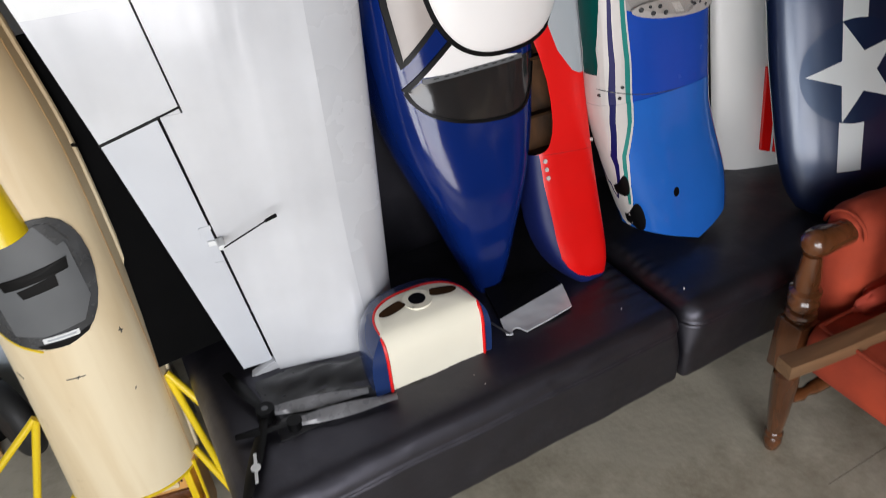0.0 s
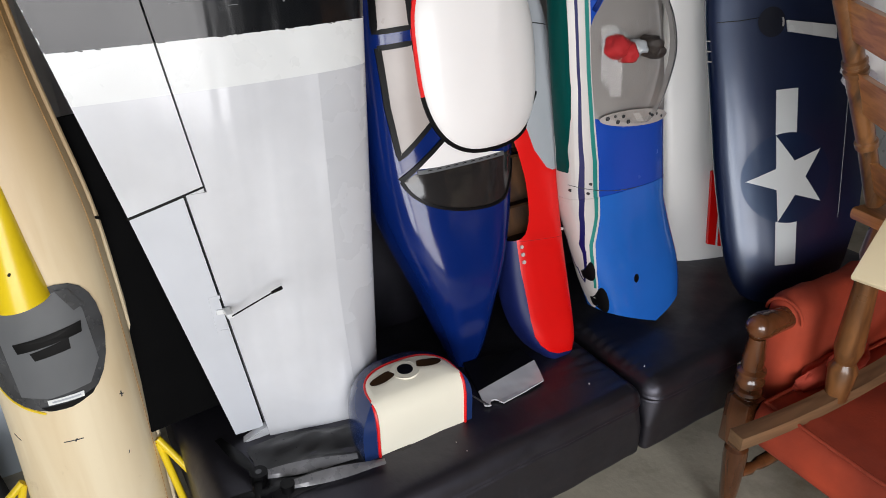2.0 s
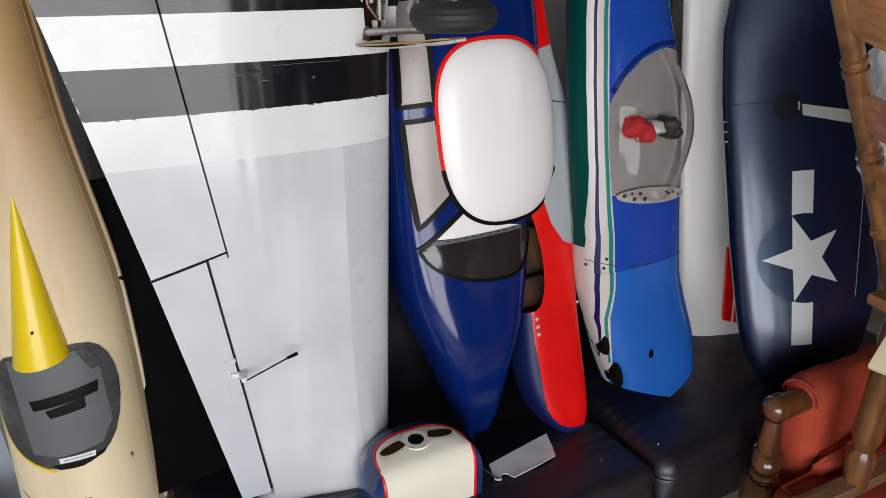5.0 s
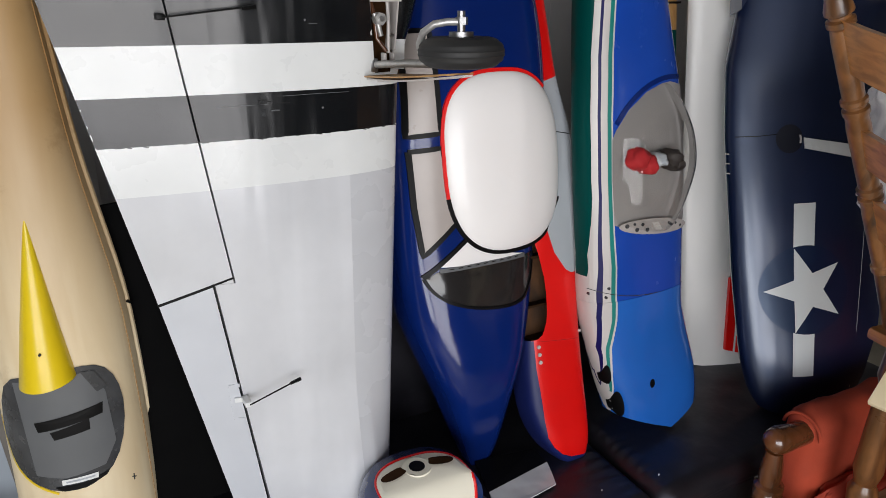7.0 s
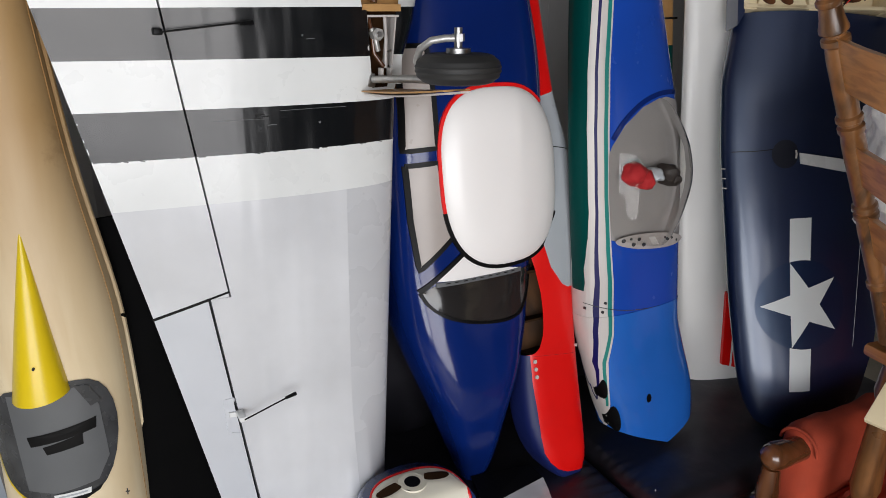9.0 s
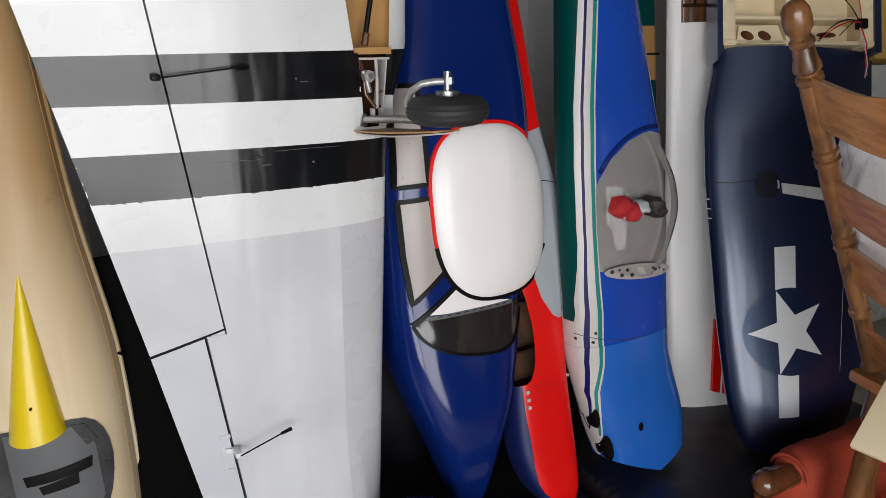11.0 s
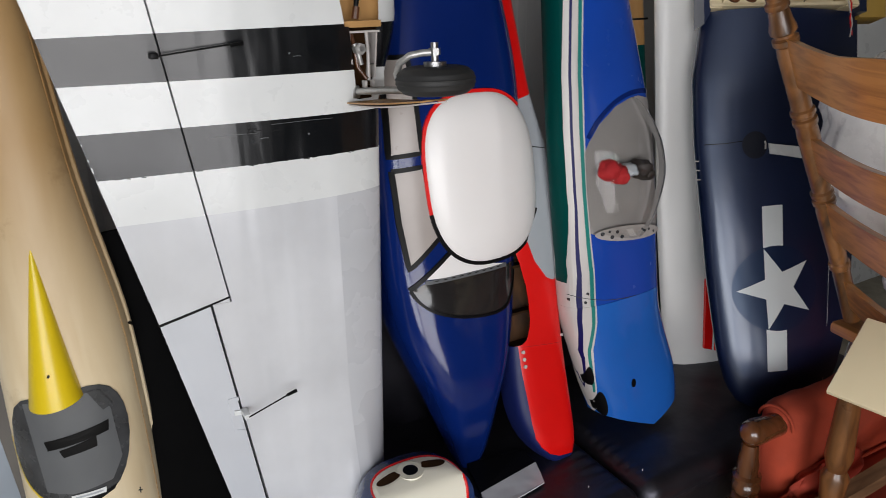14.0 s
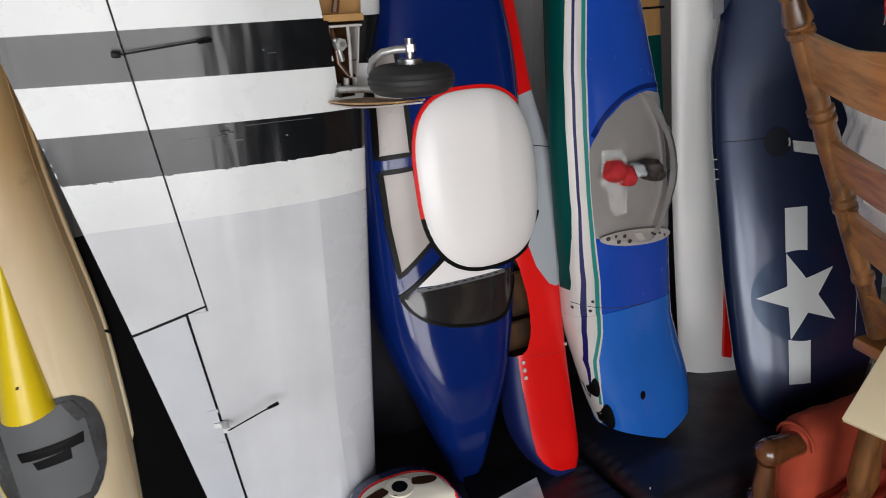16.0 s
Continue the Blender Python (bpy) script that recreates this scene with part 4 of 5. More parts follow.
part("cowl_seam", strip(flowing([(-0.203, 0.365), (-0.1853, 0.3585), (-0.147, 0.3475), (-0.10, 0.338), (-0.03, 0.332), (0.084, 0.332)]), 0.0014, teal_y, 0.0012), DARKGREY, teal)
for x, z in ((-0.2015, 0.3535), (-0.167, 0.3651), (-0.1728, 0.3451)):
    y = teal_y(x, max(z, 0.32))
    part("screw", tube([(x, y + 0.002, z), (x, y - 0.003, z)], 0.0032, seg=10), DARKGREY, teal)
# canopy and cockpit
COCKPIT = [(-0.157, 0.504), (-0.11, 0.487), (-0.065, 0.476), (0.011, 0.472), (0.055, 0.474), (0.074, 0.50), (0.078, 0.60), (0.074, 0.70), (0.064, 0.755), (0.04, 0.784), (-0.005, 0.793), (-0.034, 0.790), (-0.0785, 0.7756), (-0.128, 0.7416), (-0.158, 0.7025), (-0.166, 0.685), (-0.164, 0.60)]
part("cockpit_floor", patch(COCKPIT, teal_y, 0.0015), COCKPIT_GREY, teal, "plain grey cockpit floor")
part("canopy_rim", strip(flowing([(0.045, 0.800), (0.0, 0.803), (-0.036, 0.800), (-0.082, 0.785), (-0.131, 0.751), (-0.157, 0.715)]), 0.010, teal_y, 0.002), NAVY, teal, "darker blue rim behind the canopy")
panel_y = lambda x, z: teal_y(min(x, 0.05), z)
dials = part("instrument_panel", patch(oval(-0.05, 0.491, 0.105, 0.0175, 32, -0.10), panel_y, 0.012), PANELGREY, teal, "pale grey instrument panel with dials")
for x, dz, r in ((-0.135, 0.002, 0.0045), (-0.115, 0.006, 0.003), (-0.108, -0.006, 0.0045), (-0.092, 0.005, 0.004), (-0.078, -0.007, 0.0045), (-0.012, 0.006, 0.003), (0.012, 0.004, 0.003), (0.03, -0.002, 0.003)):
    z = 0.491 - (x + 0.05) * 0.10 + dz
    part("dial", patch(oval(x, z, r * 1.3, r, 12, -0.1), panel_y, 0.0132, 1), DARKGREY, dials)
part("map_plate", patch([(-0.065, 0.502), (-0.045, 0.500), (-0.032, 0.481), (-0.052, 0.483)], panel_y, 0.0135, 2), STRIPEWHITE, dials, "small white card on the panel")
bm = bmesh.new()
prev = None
dome = rounded([(min(x, 0.052 - 3.2 * (z - 0.632) ** 2), z) for x, z in COCKPIT], 2)
CX, CZ = -0.045, 0.632
for r in range(13):
    q = max(math.sin(r / 12 * math.pi / 2), 0.02)
    lift = math.sqrt(max(0, 1 - q * q))
    ring = []
    for px, pz in dome:
        x, z = CX + (px - CX) * q, CZ + (pz - CZ) * q
        ring.append(bm.verts.new((x + 0.03 * lift, teal_y(min(x, 0.05), z) - 0.002 - 0.056 * lift, z)))
    if prev:
        for k in range(len(dome)):
            bm.faces.new((prev[k], prev[(k + 1) % len(dome)], ring[(k + 1) % len(dome)], ring[k]))
    else:
        bm.faces.new(ring)
    prev = ring
canopy = part("canopy", bm, GLASS, teal, "clear bubble canopy")
canopy.visible_shadow = False
pilot = thing("pilot_doll", M_TEAL, "small pilot doll in red with a dark helmet under the canopy", "doll")
bm = bmesh.new()
for cx, cz, a, b, m in ((-0.125, 0.645, 0.03, 0.024, 0), (-0.098, 0.63, 0.022, 0.022, 0), (-0.03, 0.635, 0.026, 0.023, 1), (-0.07, 0.638, 0.02, 0.017, 2), (-0.015, 0.625, 0.018, 0.016, 1)):
    g = bmesh.ops.create_icosphere(bm, subdivisions=3, radius=1)
    for v in g["verts"]:
        w = 1 + 0.35 * noise.noise(v.co * 1.6 + Vector((cx * 50, 0, 0)))
        v.co = Vector((cx + a * v.co.x * w, teal_y(cx, cz) - 0.028 + 0.024 * v.co.y * w, cz + b * v.co.z * w))
        for f in v.link_faces:
            f.material_index = m
ob = part("figure", bm, [DOLL_RED, DOLL_DARK, LIGHTGREY], pilot)

# ---- white wing, ribbed wing and striped fin behind ----
M_BACK = pose(1.303, 1.588, 0.523, -9, 0, YAW) @ Matrix.Scale(0.9545, 4)
M_WHITE = pose(1.2565, 1.577, 0.523, -9, -2.3, -4) @ Matrix.Diagonal((0.709, 0.9545, 0.9545, 1)) @ Matrix.Translation((0.05, 0, 0))
white = thing("model_aircraft_wing", M_WHITE, "plain white model aircraft wing standing against the sofa back", "model wing", "model aircraft parts")
rows = along([(-0.12, 0.087, 0.0, 0.158, 0.024), (-0.03, 0.085, 0.0, 0.158, 0.024), (0.4, 0.064, 0.0, 0.157, 0.026), (1.02, 0.031, 0.0, 0.115, 0.028), (1.35, 0.028, 0.0, 0.108, 0.028)], 22)
bm = loft(rows, 28, power=2.2)
bmesh.ops.bisect_plane(bm, geom=bm.verts[:] + bm.edges[:] + bm.faces[:], dist=1e-5, plane_co=(-0.047, 0, -0.046), plane_no=(-0.026, 0, -0.195), clear_outer=True)
bmesh.ops.holes_fill(bm, edges=[e for e in bm.edges if e.is_boundary])
part("wing_panel", bm, BACKWHITE, white)
bay_wood = part("root_bay", box(-0.045, 0.055, -0.031, -0.02, 1.02, 1.35, 0.002), OAK, white, "bare brown wood showing in the open root bay")
part("rib", box(-0.045, 0.055, -0.035, -0.03, 1.058, 1.066), SHADEWOOD, bay_wood)
part("rib", box(-0.002, 0.004, -0.035, -0.03, 1.066, 1.35), SHADEWOOD, bay_wood)

ribbed = thing("model_aircraft_wing", M_BACK @ pose(-0.105, 0.06, 0, 0, -0.6, 0), "teal model wing with a strip of bare wood sheeting", "model wing", "model aircraft parts")
rows = [(0.0, 0, 0, 0.055, 0.02), (1.3, 0, 0, 0.05, 0.02)]
bm = loft(along(rows, 6), 20)
for z in (0.88, 1.02):
    cut(bm, (0, 0, z), (0, 0, 1))
for f in bm.faces:
    f.material_index = 1 if 0.88 < f.calc_center_median().z < 1.02 else 0
part("wing_panel", bm, [TEAL, PLY], ribbed)
part("rib", box(-0.05, 0.05, -0.022, 0.0, 0.945, 0.95), BLACK, ribbed)

fin = thing("tail_fin", pose(1.2565, 1.577, 0.523, -9, -2.3, -4) @ pose(0, -0.035, 0), "small red and white striped tail fin leaning on the wings", "tail fin", "model aircraft parts")
bm = plate([(0.0896, -0.0035), (0.15, -0.023), (0.16, 0.19), (0.108, 0.20), (0.096, 0.1975)], -0.005, 0.005)
for x in (0.112, 0.118, 0.130, 0.136):
    cut_line(bm, (x, -0.02), (x + 0.012, 0.20))
for f in bm.faces:
    c = f.calc_center_median()
    x = c.x - (c.z + 0.02) * 0.0545
    f.material_index = 1 if (0.112 < x < 0.118 or 0.130 < x < 0.136) else 0
part("fin_panel", bm, [RED, WHITE], fin)

# ---- dark blue wing with star ----
M_STAR = pose(1.2555, 1.318, 0.548, -19, 0, -13) @ Matrix.Diagonal((0.8915, 0.94, 0.933, 1))
star = thing("model_aircraft_wing", M_STAR, "dark sea-blue model wing with grey star, standing on its tip", "model wing", "model aircraft parts")


def star_left(z):
    return float(np.interp(z, [-0.075, -0.066, -0.04, 0.0, 0.068, 0.107, 0.257, 0.31, 0.405, 0.502, 0.657, 0.83, 1.0], [0.09, 0.06, 0.034, 0.012, -0.008, -0.015, -0.034, -0.040, -0.047, -0.055, -0.067, -0.073, -0.046]))


def star_right(z):
    return float(np.interp(z, [-0.075, -0.066, -0.04, 0.02, 0.15, 0.6, 1.0], [0.22, 0.26, 0.30, 0.34, 0.38, 0.42, 0.41]))



def star_half(e):
    """Half thickness of the wing at share e of its chord: a full round nose, a straight tail."""
    if e < 0.4:
        return 0.06 * math.sqrt(max(0, 1 - ((0.4 - e) / 0.4) ** 2))
    return 0.06 * (1 - ((e - 0.4) / 0.6) ** 1.6)


bm = bmesh.new()
front, back = [], []
for i in range(41):
    z = -0.075 + 1.075 * i / 40
    f, b = [], []
    for k in range(33):
        e = (k / 32) ** 1.7
        x = star_left(z) + (star_right(z) - star_left(z)) * e
        h = (star_half(e) + 0.001) * math.sqrt(min(1, max(0.02, (z + 0.075) / 0.08)))
        dy = 0.05 * max(0, z - 0.655)
        f.append(bm.verts.new((x, 0.042 - h - dy, z)))
        b.append(bm.verts.new((x, 0.042 + h - dy, z)))
    front.append(f), back.append(b)
for i in range(40):
    for k in range(32):
        bm.faces.new((front[i][k], front[i][k + 1], front[i + 1][k + 1], front[i + 1][k]))
        bm.faces.new((back[i][k], back[i + 1][k], back[i + 1][k + 1], back[i][k + 1]))
    bm.faces.new((front[i][0], front[i + 1][0], back[i + 1][0], back[i][0]))
    bm.faces.new((front[i][-1], back[i][-1], back[i + 1][-1], front[i + 1][-1]))
for k in range(32):
    bm.faces.new((front[0][k], back[0][k], back[0][k + 1], front[0][k + 1]))
    bm.faces.new((front[-1][k], front[-1][k + 1], back[-1][k + 1], back[-1][k]))
part("wing_panel", bm, STARBLUE, star)


def star_front(x, z):
    e = (x - star_left(z)) / (star_right(z) - star_left(z))
    return 0.042 - star_half(e) - 0.001 - 0.05 * max(0, z - 0.655)


def decal(outline, bm=None, off=0.0012, steps=6):
    """A thin film marking laid over the wing's curved skin."""
    bm = bm or bmesh.new()
    vs = [bm.verts.new((x, 0, z)) for x, z in outline]
    bm.faces.new(vs)
    bmesh.ops.triangulate(bm, faces=bm.faces[:])
    bmesh.ops.subdivide_edges(bm, edges=bm.edges[:], cuts=steps, use_grid_fill=True)
    for v in bm.verts:
        v.co.y = star_front(v.co.x, v.co.z) - off
    return bm


SX, SZ, SR = 0.139, 0.262, 0.1145
part("roundel", patch(oval(0.137, 0.2625, 0.124, 0.116, 56), star_front, 0.0007, 8), DISCBLUE, star, "dark blue roundel behind the star")
pts = []
for k in range(10):
    r = SR if k % 2 == 0 else SR * 0.397
    a = math.pi + radians(2.8) + k * math.pi / 5
    pts.append((SX + r * math.cos(a), SZ + r * math.sin(a)))
bm = bmesh.new()
c = bm.verts.new((SX, 0, SZ))
ring = [bm.verts.new((x, 0, z)) for x, z in pts]
for k in range(10):
    bm.faces.new((c, ring[k], ring[(k + 1) % 10]))
bmesh.ops.subdivide_edges(bm, edges=bm.edges[:], cuts=5, use_grid_fill=True)
for v in bm.verts:
    v.co.y = star_front(v.co.x, v.co.z) - 0.0016
part("star_marking", bm, STARGREY, star, "pale grey five-pointed star")
for corners, side in (((0.0954, 0.4819, 0.1548, 0.4856), 1), ((0.1045, 0.0386, 0.1615, 0.0410), -1)):
    x0, z0, x1, z1 = corners
    arc = [(x, 0.2625 + side * 0.1145 * math.sqrt(1 - ((x - 0.137) / 0.124) ** 2)) for x in ((x1 - 0.0005 * side) + (x0 + 0.002 * side - x1) * k / 8 for k in range(9))]
    part("bar_marking", decal([(x0, z0), (x1, z1)] + arc, off=0.0016), STARGREY, star, "pale grey bar beside the star")
part("fairing", patch(oval(0.078, 0.645, 0.035, 0.036, 28), star_front, 0.004), FAIRING, star, "dark round gear cover")
part("fairing_edge", strip([(0.105, 0.655), (0.107, 0.645), (0.106, 0.634)], 0.004, star_front, 0.006), STRIPEWHITE, star)
part("panel_line", strip([(-0.05, 0.652), (0.0, 0.652), (0.05, 0.657)], 0.0022, star_front, 0.0008), BLACK, star)
for z in (0.56, 0.585, 0.61):
    x = star_left(z) + 0.004
    part("hinge_pin", tube([(x, star_front(x, z) + 0.002, z), (x - 0.012, star_front(x, z) - 0.004, z)], 0.0018, seg=6), STRIPEWHITE, star)
y = star_front(0.19, 0.63)
part("flap_tab", plate([(0.115, 0.648), (0.25, 0.632), (0.25, 0.600), (0.118, 0.621)], y - 0.012, y - 0.008), WHITE, star, "white tab lying across the wing")
part("hinge_line", tube([(0.2923, star_front(0.2923, 0.0) - 0.0002, 0.0), (0.3003, star_front(0.3, 0.168) - 0.0002, 0.168), (0.3108, star_front(0.311, 0.364) - 0.0002, 0.364), (0.32, star_front(0.32, 0.6) - 0.0002, 0.6)], 0.0008, seg=5), LIGHTGREY, star)
# open centre section above
bay = part("centre_section", box(-0.05, 0.38, 0.02, 0.03, 0.99, 1.35), BAYCREAM, star, "cream-coloured open wooden centre section")
for x0, x1 in ((-0.05, -0.015), (0.125, 0.15), (0.335, 0.38)):
    part("rib", box(x0, x1, -0.035, 0.02, 1.0, 1.35, 0.002), BAYCREAM, bay)
part("bay_rim", plate([(-0.066, 0.96), (-0.047, 0.99), (-0.044, 1.35), (-0.062, 1.35)], -0.034, 0.03), STARBLUE, bay, "dark blue skin beside the open bay")
part("bay_rim", plate([(0.372, 0.985), (0.392, 0.985), (0.392, 1.35), (0.372, 1.35)], -0.040, 0.03), STARBLUE, bay, "dark blue skin beside the open bay")
for z in (1.004, 1.07, 1.17):
    part("spar", box(-0.05, 0.38, -0.028 if z > 1.05 else -0.038, 0.02, z, z + 0.01, 0.002), BAYCREAM, bay)
part("bay_floor", plate([(-0.015, 1.004), (0.12, 1.004), (0.10, 1.052), (-0.008, 1.048)], -0.038, -0.03), BAYCREAM, bay)
part("lightening_hole", plate(oval(0.235, 1.028, 0.028, 0.007, 18), -0.0392, -0.0384), OAK, bay)
for x in (0.014, 0.062):
    part("lightening_hole", plate(oval(x, 1.024, 0.019, 0.011, 20, -0.35), -0.0392, -0.0384), OAK, bay)
random.seed(5)
for k in range(7):
    a, c = Vector((0.335 + random.uniform(-0.01, 0.01), -0.045, 1.055)), Vector((random.uniform(0.21, 0.29), -0.042, random.uniform(1.005, 1.03) if k < 5 else 1.16))
    b = (a + c) / 2 + Vector((random.uniform(-0.02, 0.02), -0.02, random.uniform(0.01, 0.06)))
    pts = [a * (1 - q) ** 2 + b * 2 * q * (1 - q) + c * q * q for q in (i / 10 for i in range(11))]
    part("wire", tube(pts, 0.0014, seg=5), (BLACK, OAK, RED, BLACK, OAK, BLACK, RED)[k], star)
part("wire_plug", box(0.322, 0.348, -0.05, -0.03, 1.045, 1.07, 0.002), BLACK, star, "black servo plug")
part("wire", tube([(0.33, -0.045, 1.05), (0.335, -0.06, 1.0), (0.33, -0.06, 0.96), (0.338, -0.055, 0.92)], 0.0018, seg=5), RED, star)
part("wire", tube([(0.325, -0.045, 1.05), (0.328, -0.06, 1.0), (0.336, -0.06, 0.95), (0.332, -0.055, 0.915)], 0.0018, seg=5), STRIPEWHITE, star)
yb = thing("box", M_STAR @ pose(0.43, 0.02, 0.98, 0, 0, 0), "mustard yellow box beside the dark wing", "box")
part("box_body", box(-0.03, 0.05, -0.02, 0.05, 0.0, 0.25, 0.004), MUSTARD, yb)

# ---- bare wood fuselage ----
M_WOOD = pose(-0.2, 1.30, 0.0, -2, 0, 2)
bare = thing("model_aircraft_fuselage", M_WOOD, "bare balsa model fuselage with yellow headrest cone, nose down on floor", "model fuselage", "model aircraft parts")
rows = along([(0.22, -0.01, 0.03, 0.128, 0.10), (0.5, -0.003, 0.03, 0.122, 0.10), (0.75, -0.002, 0.03, 0.118, 0.10), (0.95, -0.003, 0.03, 0.112, 0.095), (1.2, -0.012, 0.035, 0.078, 0.075), (1.55, -0.022, 0.04, 0.056, 0.055), (2.0, -0.03, 0.05, 0.03, 0.03)], 40)
bm = loft(rows, 48, power=2.1)
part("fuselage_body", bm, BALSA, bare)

bare_y = surface_of(rows, 2.1)
HATCH = [(-0.1, 0.815), (-0.07, 0.848), (0.024, 0.8575), (0.061, 0.850), (0.081, 0.814), (0.0865, 0.755), (0.074, 0.684), (0.049, 0.641), (0.009, 0.6215), (-0.036, 0.6205), (-0.077, 0.639), (-0.102, 0.670), (-0.1135, 0.72)]
hatch_ob = part("canopy_hatch", patch(rounded(HATCH, 1), bare_y, 0.002), DARKGREY, bare, "dark grey taped-over cockpit hatch")
part("hatch_tape", patch([(-0.075, 0.835), (-0.066, 0.655), (-0.02, 0.648), (0.045, 0.660), (0.066, 0.70), (0.062, 0.80), (0.045, 0.845)], bare_y, 0.003), GREY_TAPE, hatch_ob, "grey tape sheet across the hatch")
for quad in ([(-0.053, 0.7605), (0.0556, 0.782), (0.053, 0.761), (-0.049, 0.742)], [(-0.031, 0.741), (0.032, 0.758), (0.031, 0.737), (-0.026, 0.726)], [(0.03, 0.846), (0.05, 0.843), (0.066, 0.808), (0.05, 0.803)]):
    part("tape_bar", patch(quad, bare_y, 0.0038, 6), BLACK if quad[0][1] < 0.8 else DARKGREY, hatch_ob, "black tape bar")
part("hatch_gap", patch([(-0.040, 0.6310), (0.0, 0.6335), (0.030, 0.6370), (0.050, 0.6480), (0.044, 0.6390), (0.009, 0.6235), (-0.030, 0.6225)], bare_y, 0.0036, 3), BLACK, hatch_ob, "black gap along the hatch edge")
label_tag = part("label_tag", patch([(-0.027, 0.6455), (0.032, 0.650), (0.0305, 0.639), (-0.027, 0.635)], bare_y, 0.0045, 3), WHITE, hatch_ob, "white paper tag with small grey writing")
part("writing_bar", strip([(-0.02, 0.6405), (0.026, 0.6445)], 0.003, bare_y, 0.0052), LIGHTGREY, label_tag)
part("yellow_trim", strip(flowing([(-0.1145, 0.75), (-0.1125, 0.715), (-0.102, 0.665), (-0.076, 0.634), (-0.036, 0.6165)]), 0.004, bare_y, 0.002), YELLOW, bare, "yellow edge line round the hatch")
# headrest cone
bm = bmesh.new()
tip = Vector((-0.012, bare_y(-0.012, 1.11), 1.112))
prev = None
for r in range(13):
    q = r / 12
    cx, cz, a = -0.012 + (-0.020 + 0.012) * q, 1.112 + (0.836 - 1.112) * q, 0.0435 * q + 0.0015
    ring = []
    for k in range(17):
        t = math.pi * k / 16
        x = cx + a * math.cos(t)
        ring.append(bm.verts.new((x, bare_y(x, cz) - 0.9 * a * math.sin(t) + 0.002, cz + 0.006 * q * math.cos(t))))
    if prev:
        for k in range(16):
            bm.faces.new((prev[k], prev[k + 1], ring[k + 1], ring[k]))
    prev = ring
bm.faces.new(prev)
part("headrest_cone", bm, YELLOW, bare, "tapering yellow headrest fairing")
part("cone_screw", tube([(-0.016, bare_y(-0.016, 0.9) - 0.026, 0.9), (-0.016, bare_y(-0.016, 0.9) - 0.0335, 0.9)], 0.0021), BLACK, bare)
# side edge strip, seams and pencil marks
side = []
for z in np.linspace(0.24, 1.6, 29):
    cx, cy, a, b = (float(np.interp(z, [r[0] for r in rows], [r[k] for r in rows])) for k in (1, 2, 3, 4))
    side.append((cx + a * 0.985, cy - b * 0.12, float(z), cx + a * 0.93, cy - b * 0.42))
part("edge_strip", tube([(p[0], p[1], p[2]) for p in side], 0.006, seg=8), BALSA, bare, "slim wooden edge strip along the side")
part("seam", tube([(p[3], p[4], p[2]) for p in side], 0.0005, seg=5), PLY, bare)
for x, z, dx, dz in ((0.083, 0.6015, 0.0, 0.013), (0.086, 0.606, -0.006, 0.004), (-0.0234, 0.5503, 0.0326, 0.0006), (-0.005, 0.547, 0.004, 0.007), (-0.105, 0.563, 0.010, -0.010), (0.07, 0.48, 0.002, 0.006)):
    part("pencil_mark", strip([(x, z), (x + dx, z + dz)], 0.0018, bare_y, 0.0006), DARKGREY, bare)
part("screw", tube([(0.108, bare_y(0.107, 0.93) , 0.93), (0.114, bare_y(0.107, 0.93) - 0.006, 0.93)], 0.003), BLACK, bare)
# open engine tray below the sheeting
tray = part("engine_tray", box(-0.115, 0.108, 0.06, 0.068, 0.055, 0.24), TRAYPLY, bare, "open plywood engine tray with yellow rim")
part("tray_side", box(-0.118, -0.112, -0.02, 0.06, 0.055, 0.24), TRAYPLY, tray)
part("tray_side", box(0.105, 0.111, -0.02, 0.06, 0.055, 0.24), TRAYPLY, tray)
part("tray_end", box(-0.118, 0.111, -0.02, 0.06, 0.048, 0.056), TRAYPLY, tray)
part("tray_rim", tube([(-0.115, -0.02, 0.235), (-0.115, -0.022, 0.052), (0.108, -0.022, 0.052), (0.108, -0.02, 0.24)], 0.004, seg=6), YELLOW, tray, "yellow painted rim")
bm = box(-0.03, 0.055, 0.012, 0.06, 0.14, 0.15, 0.002)
for q in ((-0.03, 0.055, 0.19, 0.2), (-0.03, -0.02, 0.15, 0.19), (0.045, 0.055, 0.15, 0.19)):
    box(q[0], q[1], 0.012, 0.06, q[2], q[3], 0.002, bm=bm)
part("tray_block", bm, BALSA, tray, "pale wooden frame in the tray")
part("servo", box(-0.01, 0.035, 0.03, 0.06, 0.155, 0.185, 0.003), BLACK, tray)
part("tray_doubler", box(-0.11, 0.103, 0.052, 0.061, 0.058, 0.085, 0.002), OAK, tray)
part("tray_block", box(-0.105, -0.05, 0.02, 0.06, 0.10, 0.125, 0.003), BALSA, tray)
part("tray_beam", box(0.07, 0.085, 0.012, 0.06, 0.06, 0.22, 0.002), YELLOW, tray, "yellow painted engine beam")
part("tray_beam", box(-0.085, -0.07, 0.012, 0.06, 0.06, 0.22, 0.002), YELLOW, tray, "yellow painted engine beam")
for x, z in ((-0.04, 0.08), (0.0, 0.10), (0.03, 0.075), (0.05, 0.11), (-0.02, 0.12)):
    part("bolt_hole", tube([(x, 0.061, z), (x, 0.0585, z)], 0.003, seg=8), BLACK, tray)
part("fuel_line", tube([(-0.05, 0.02, 0.22), (-0.035, 0.015, 0.15), (-0.03, 0.02, 0.09)], 0.005), SKYBLUE, tray, "blue plastic fuel line")
part("sheet_rim", strip([(-0.125, 0.224), (-0.08, 0.224), (0.0, 0.224), (0.07, 0.224), (0.113, 0.224)], 0.006, bare_y, 0.002), YELLOW, bare)
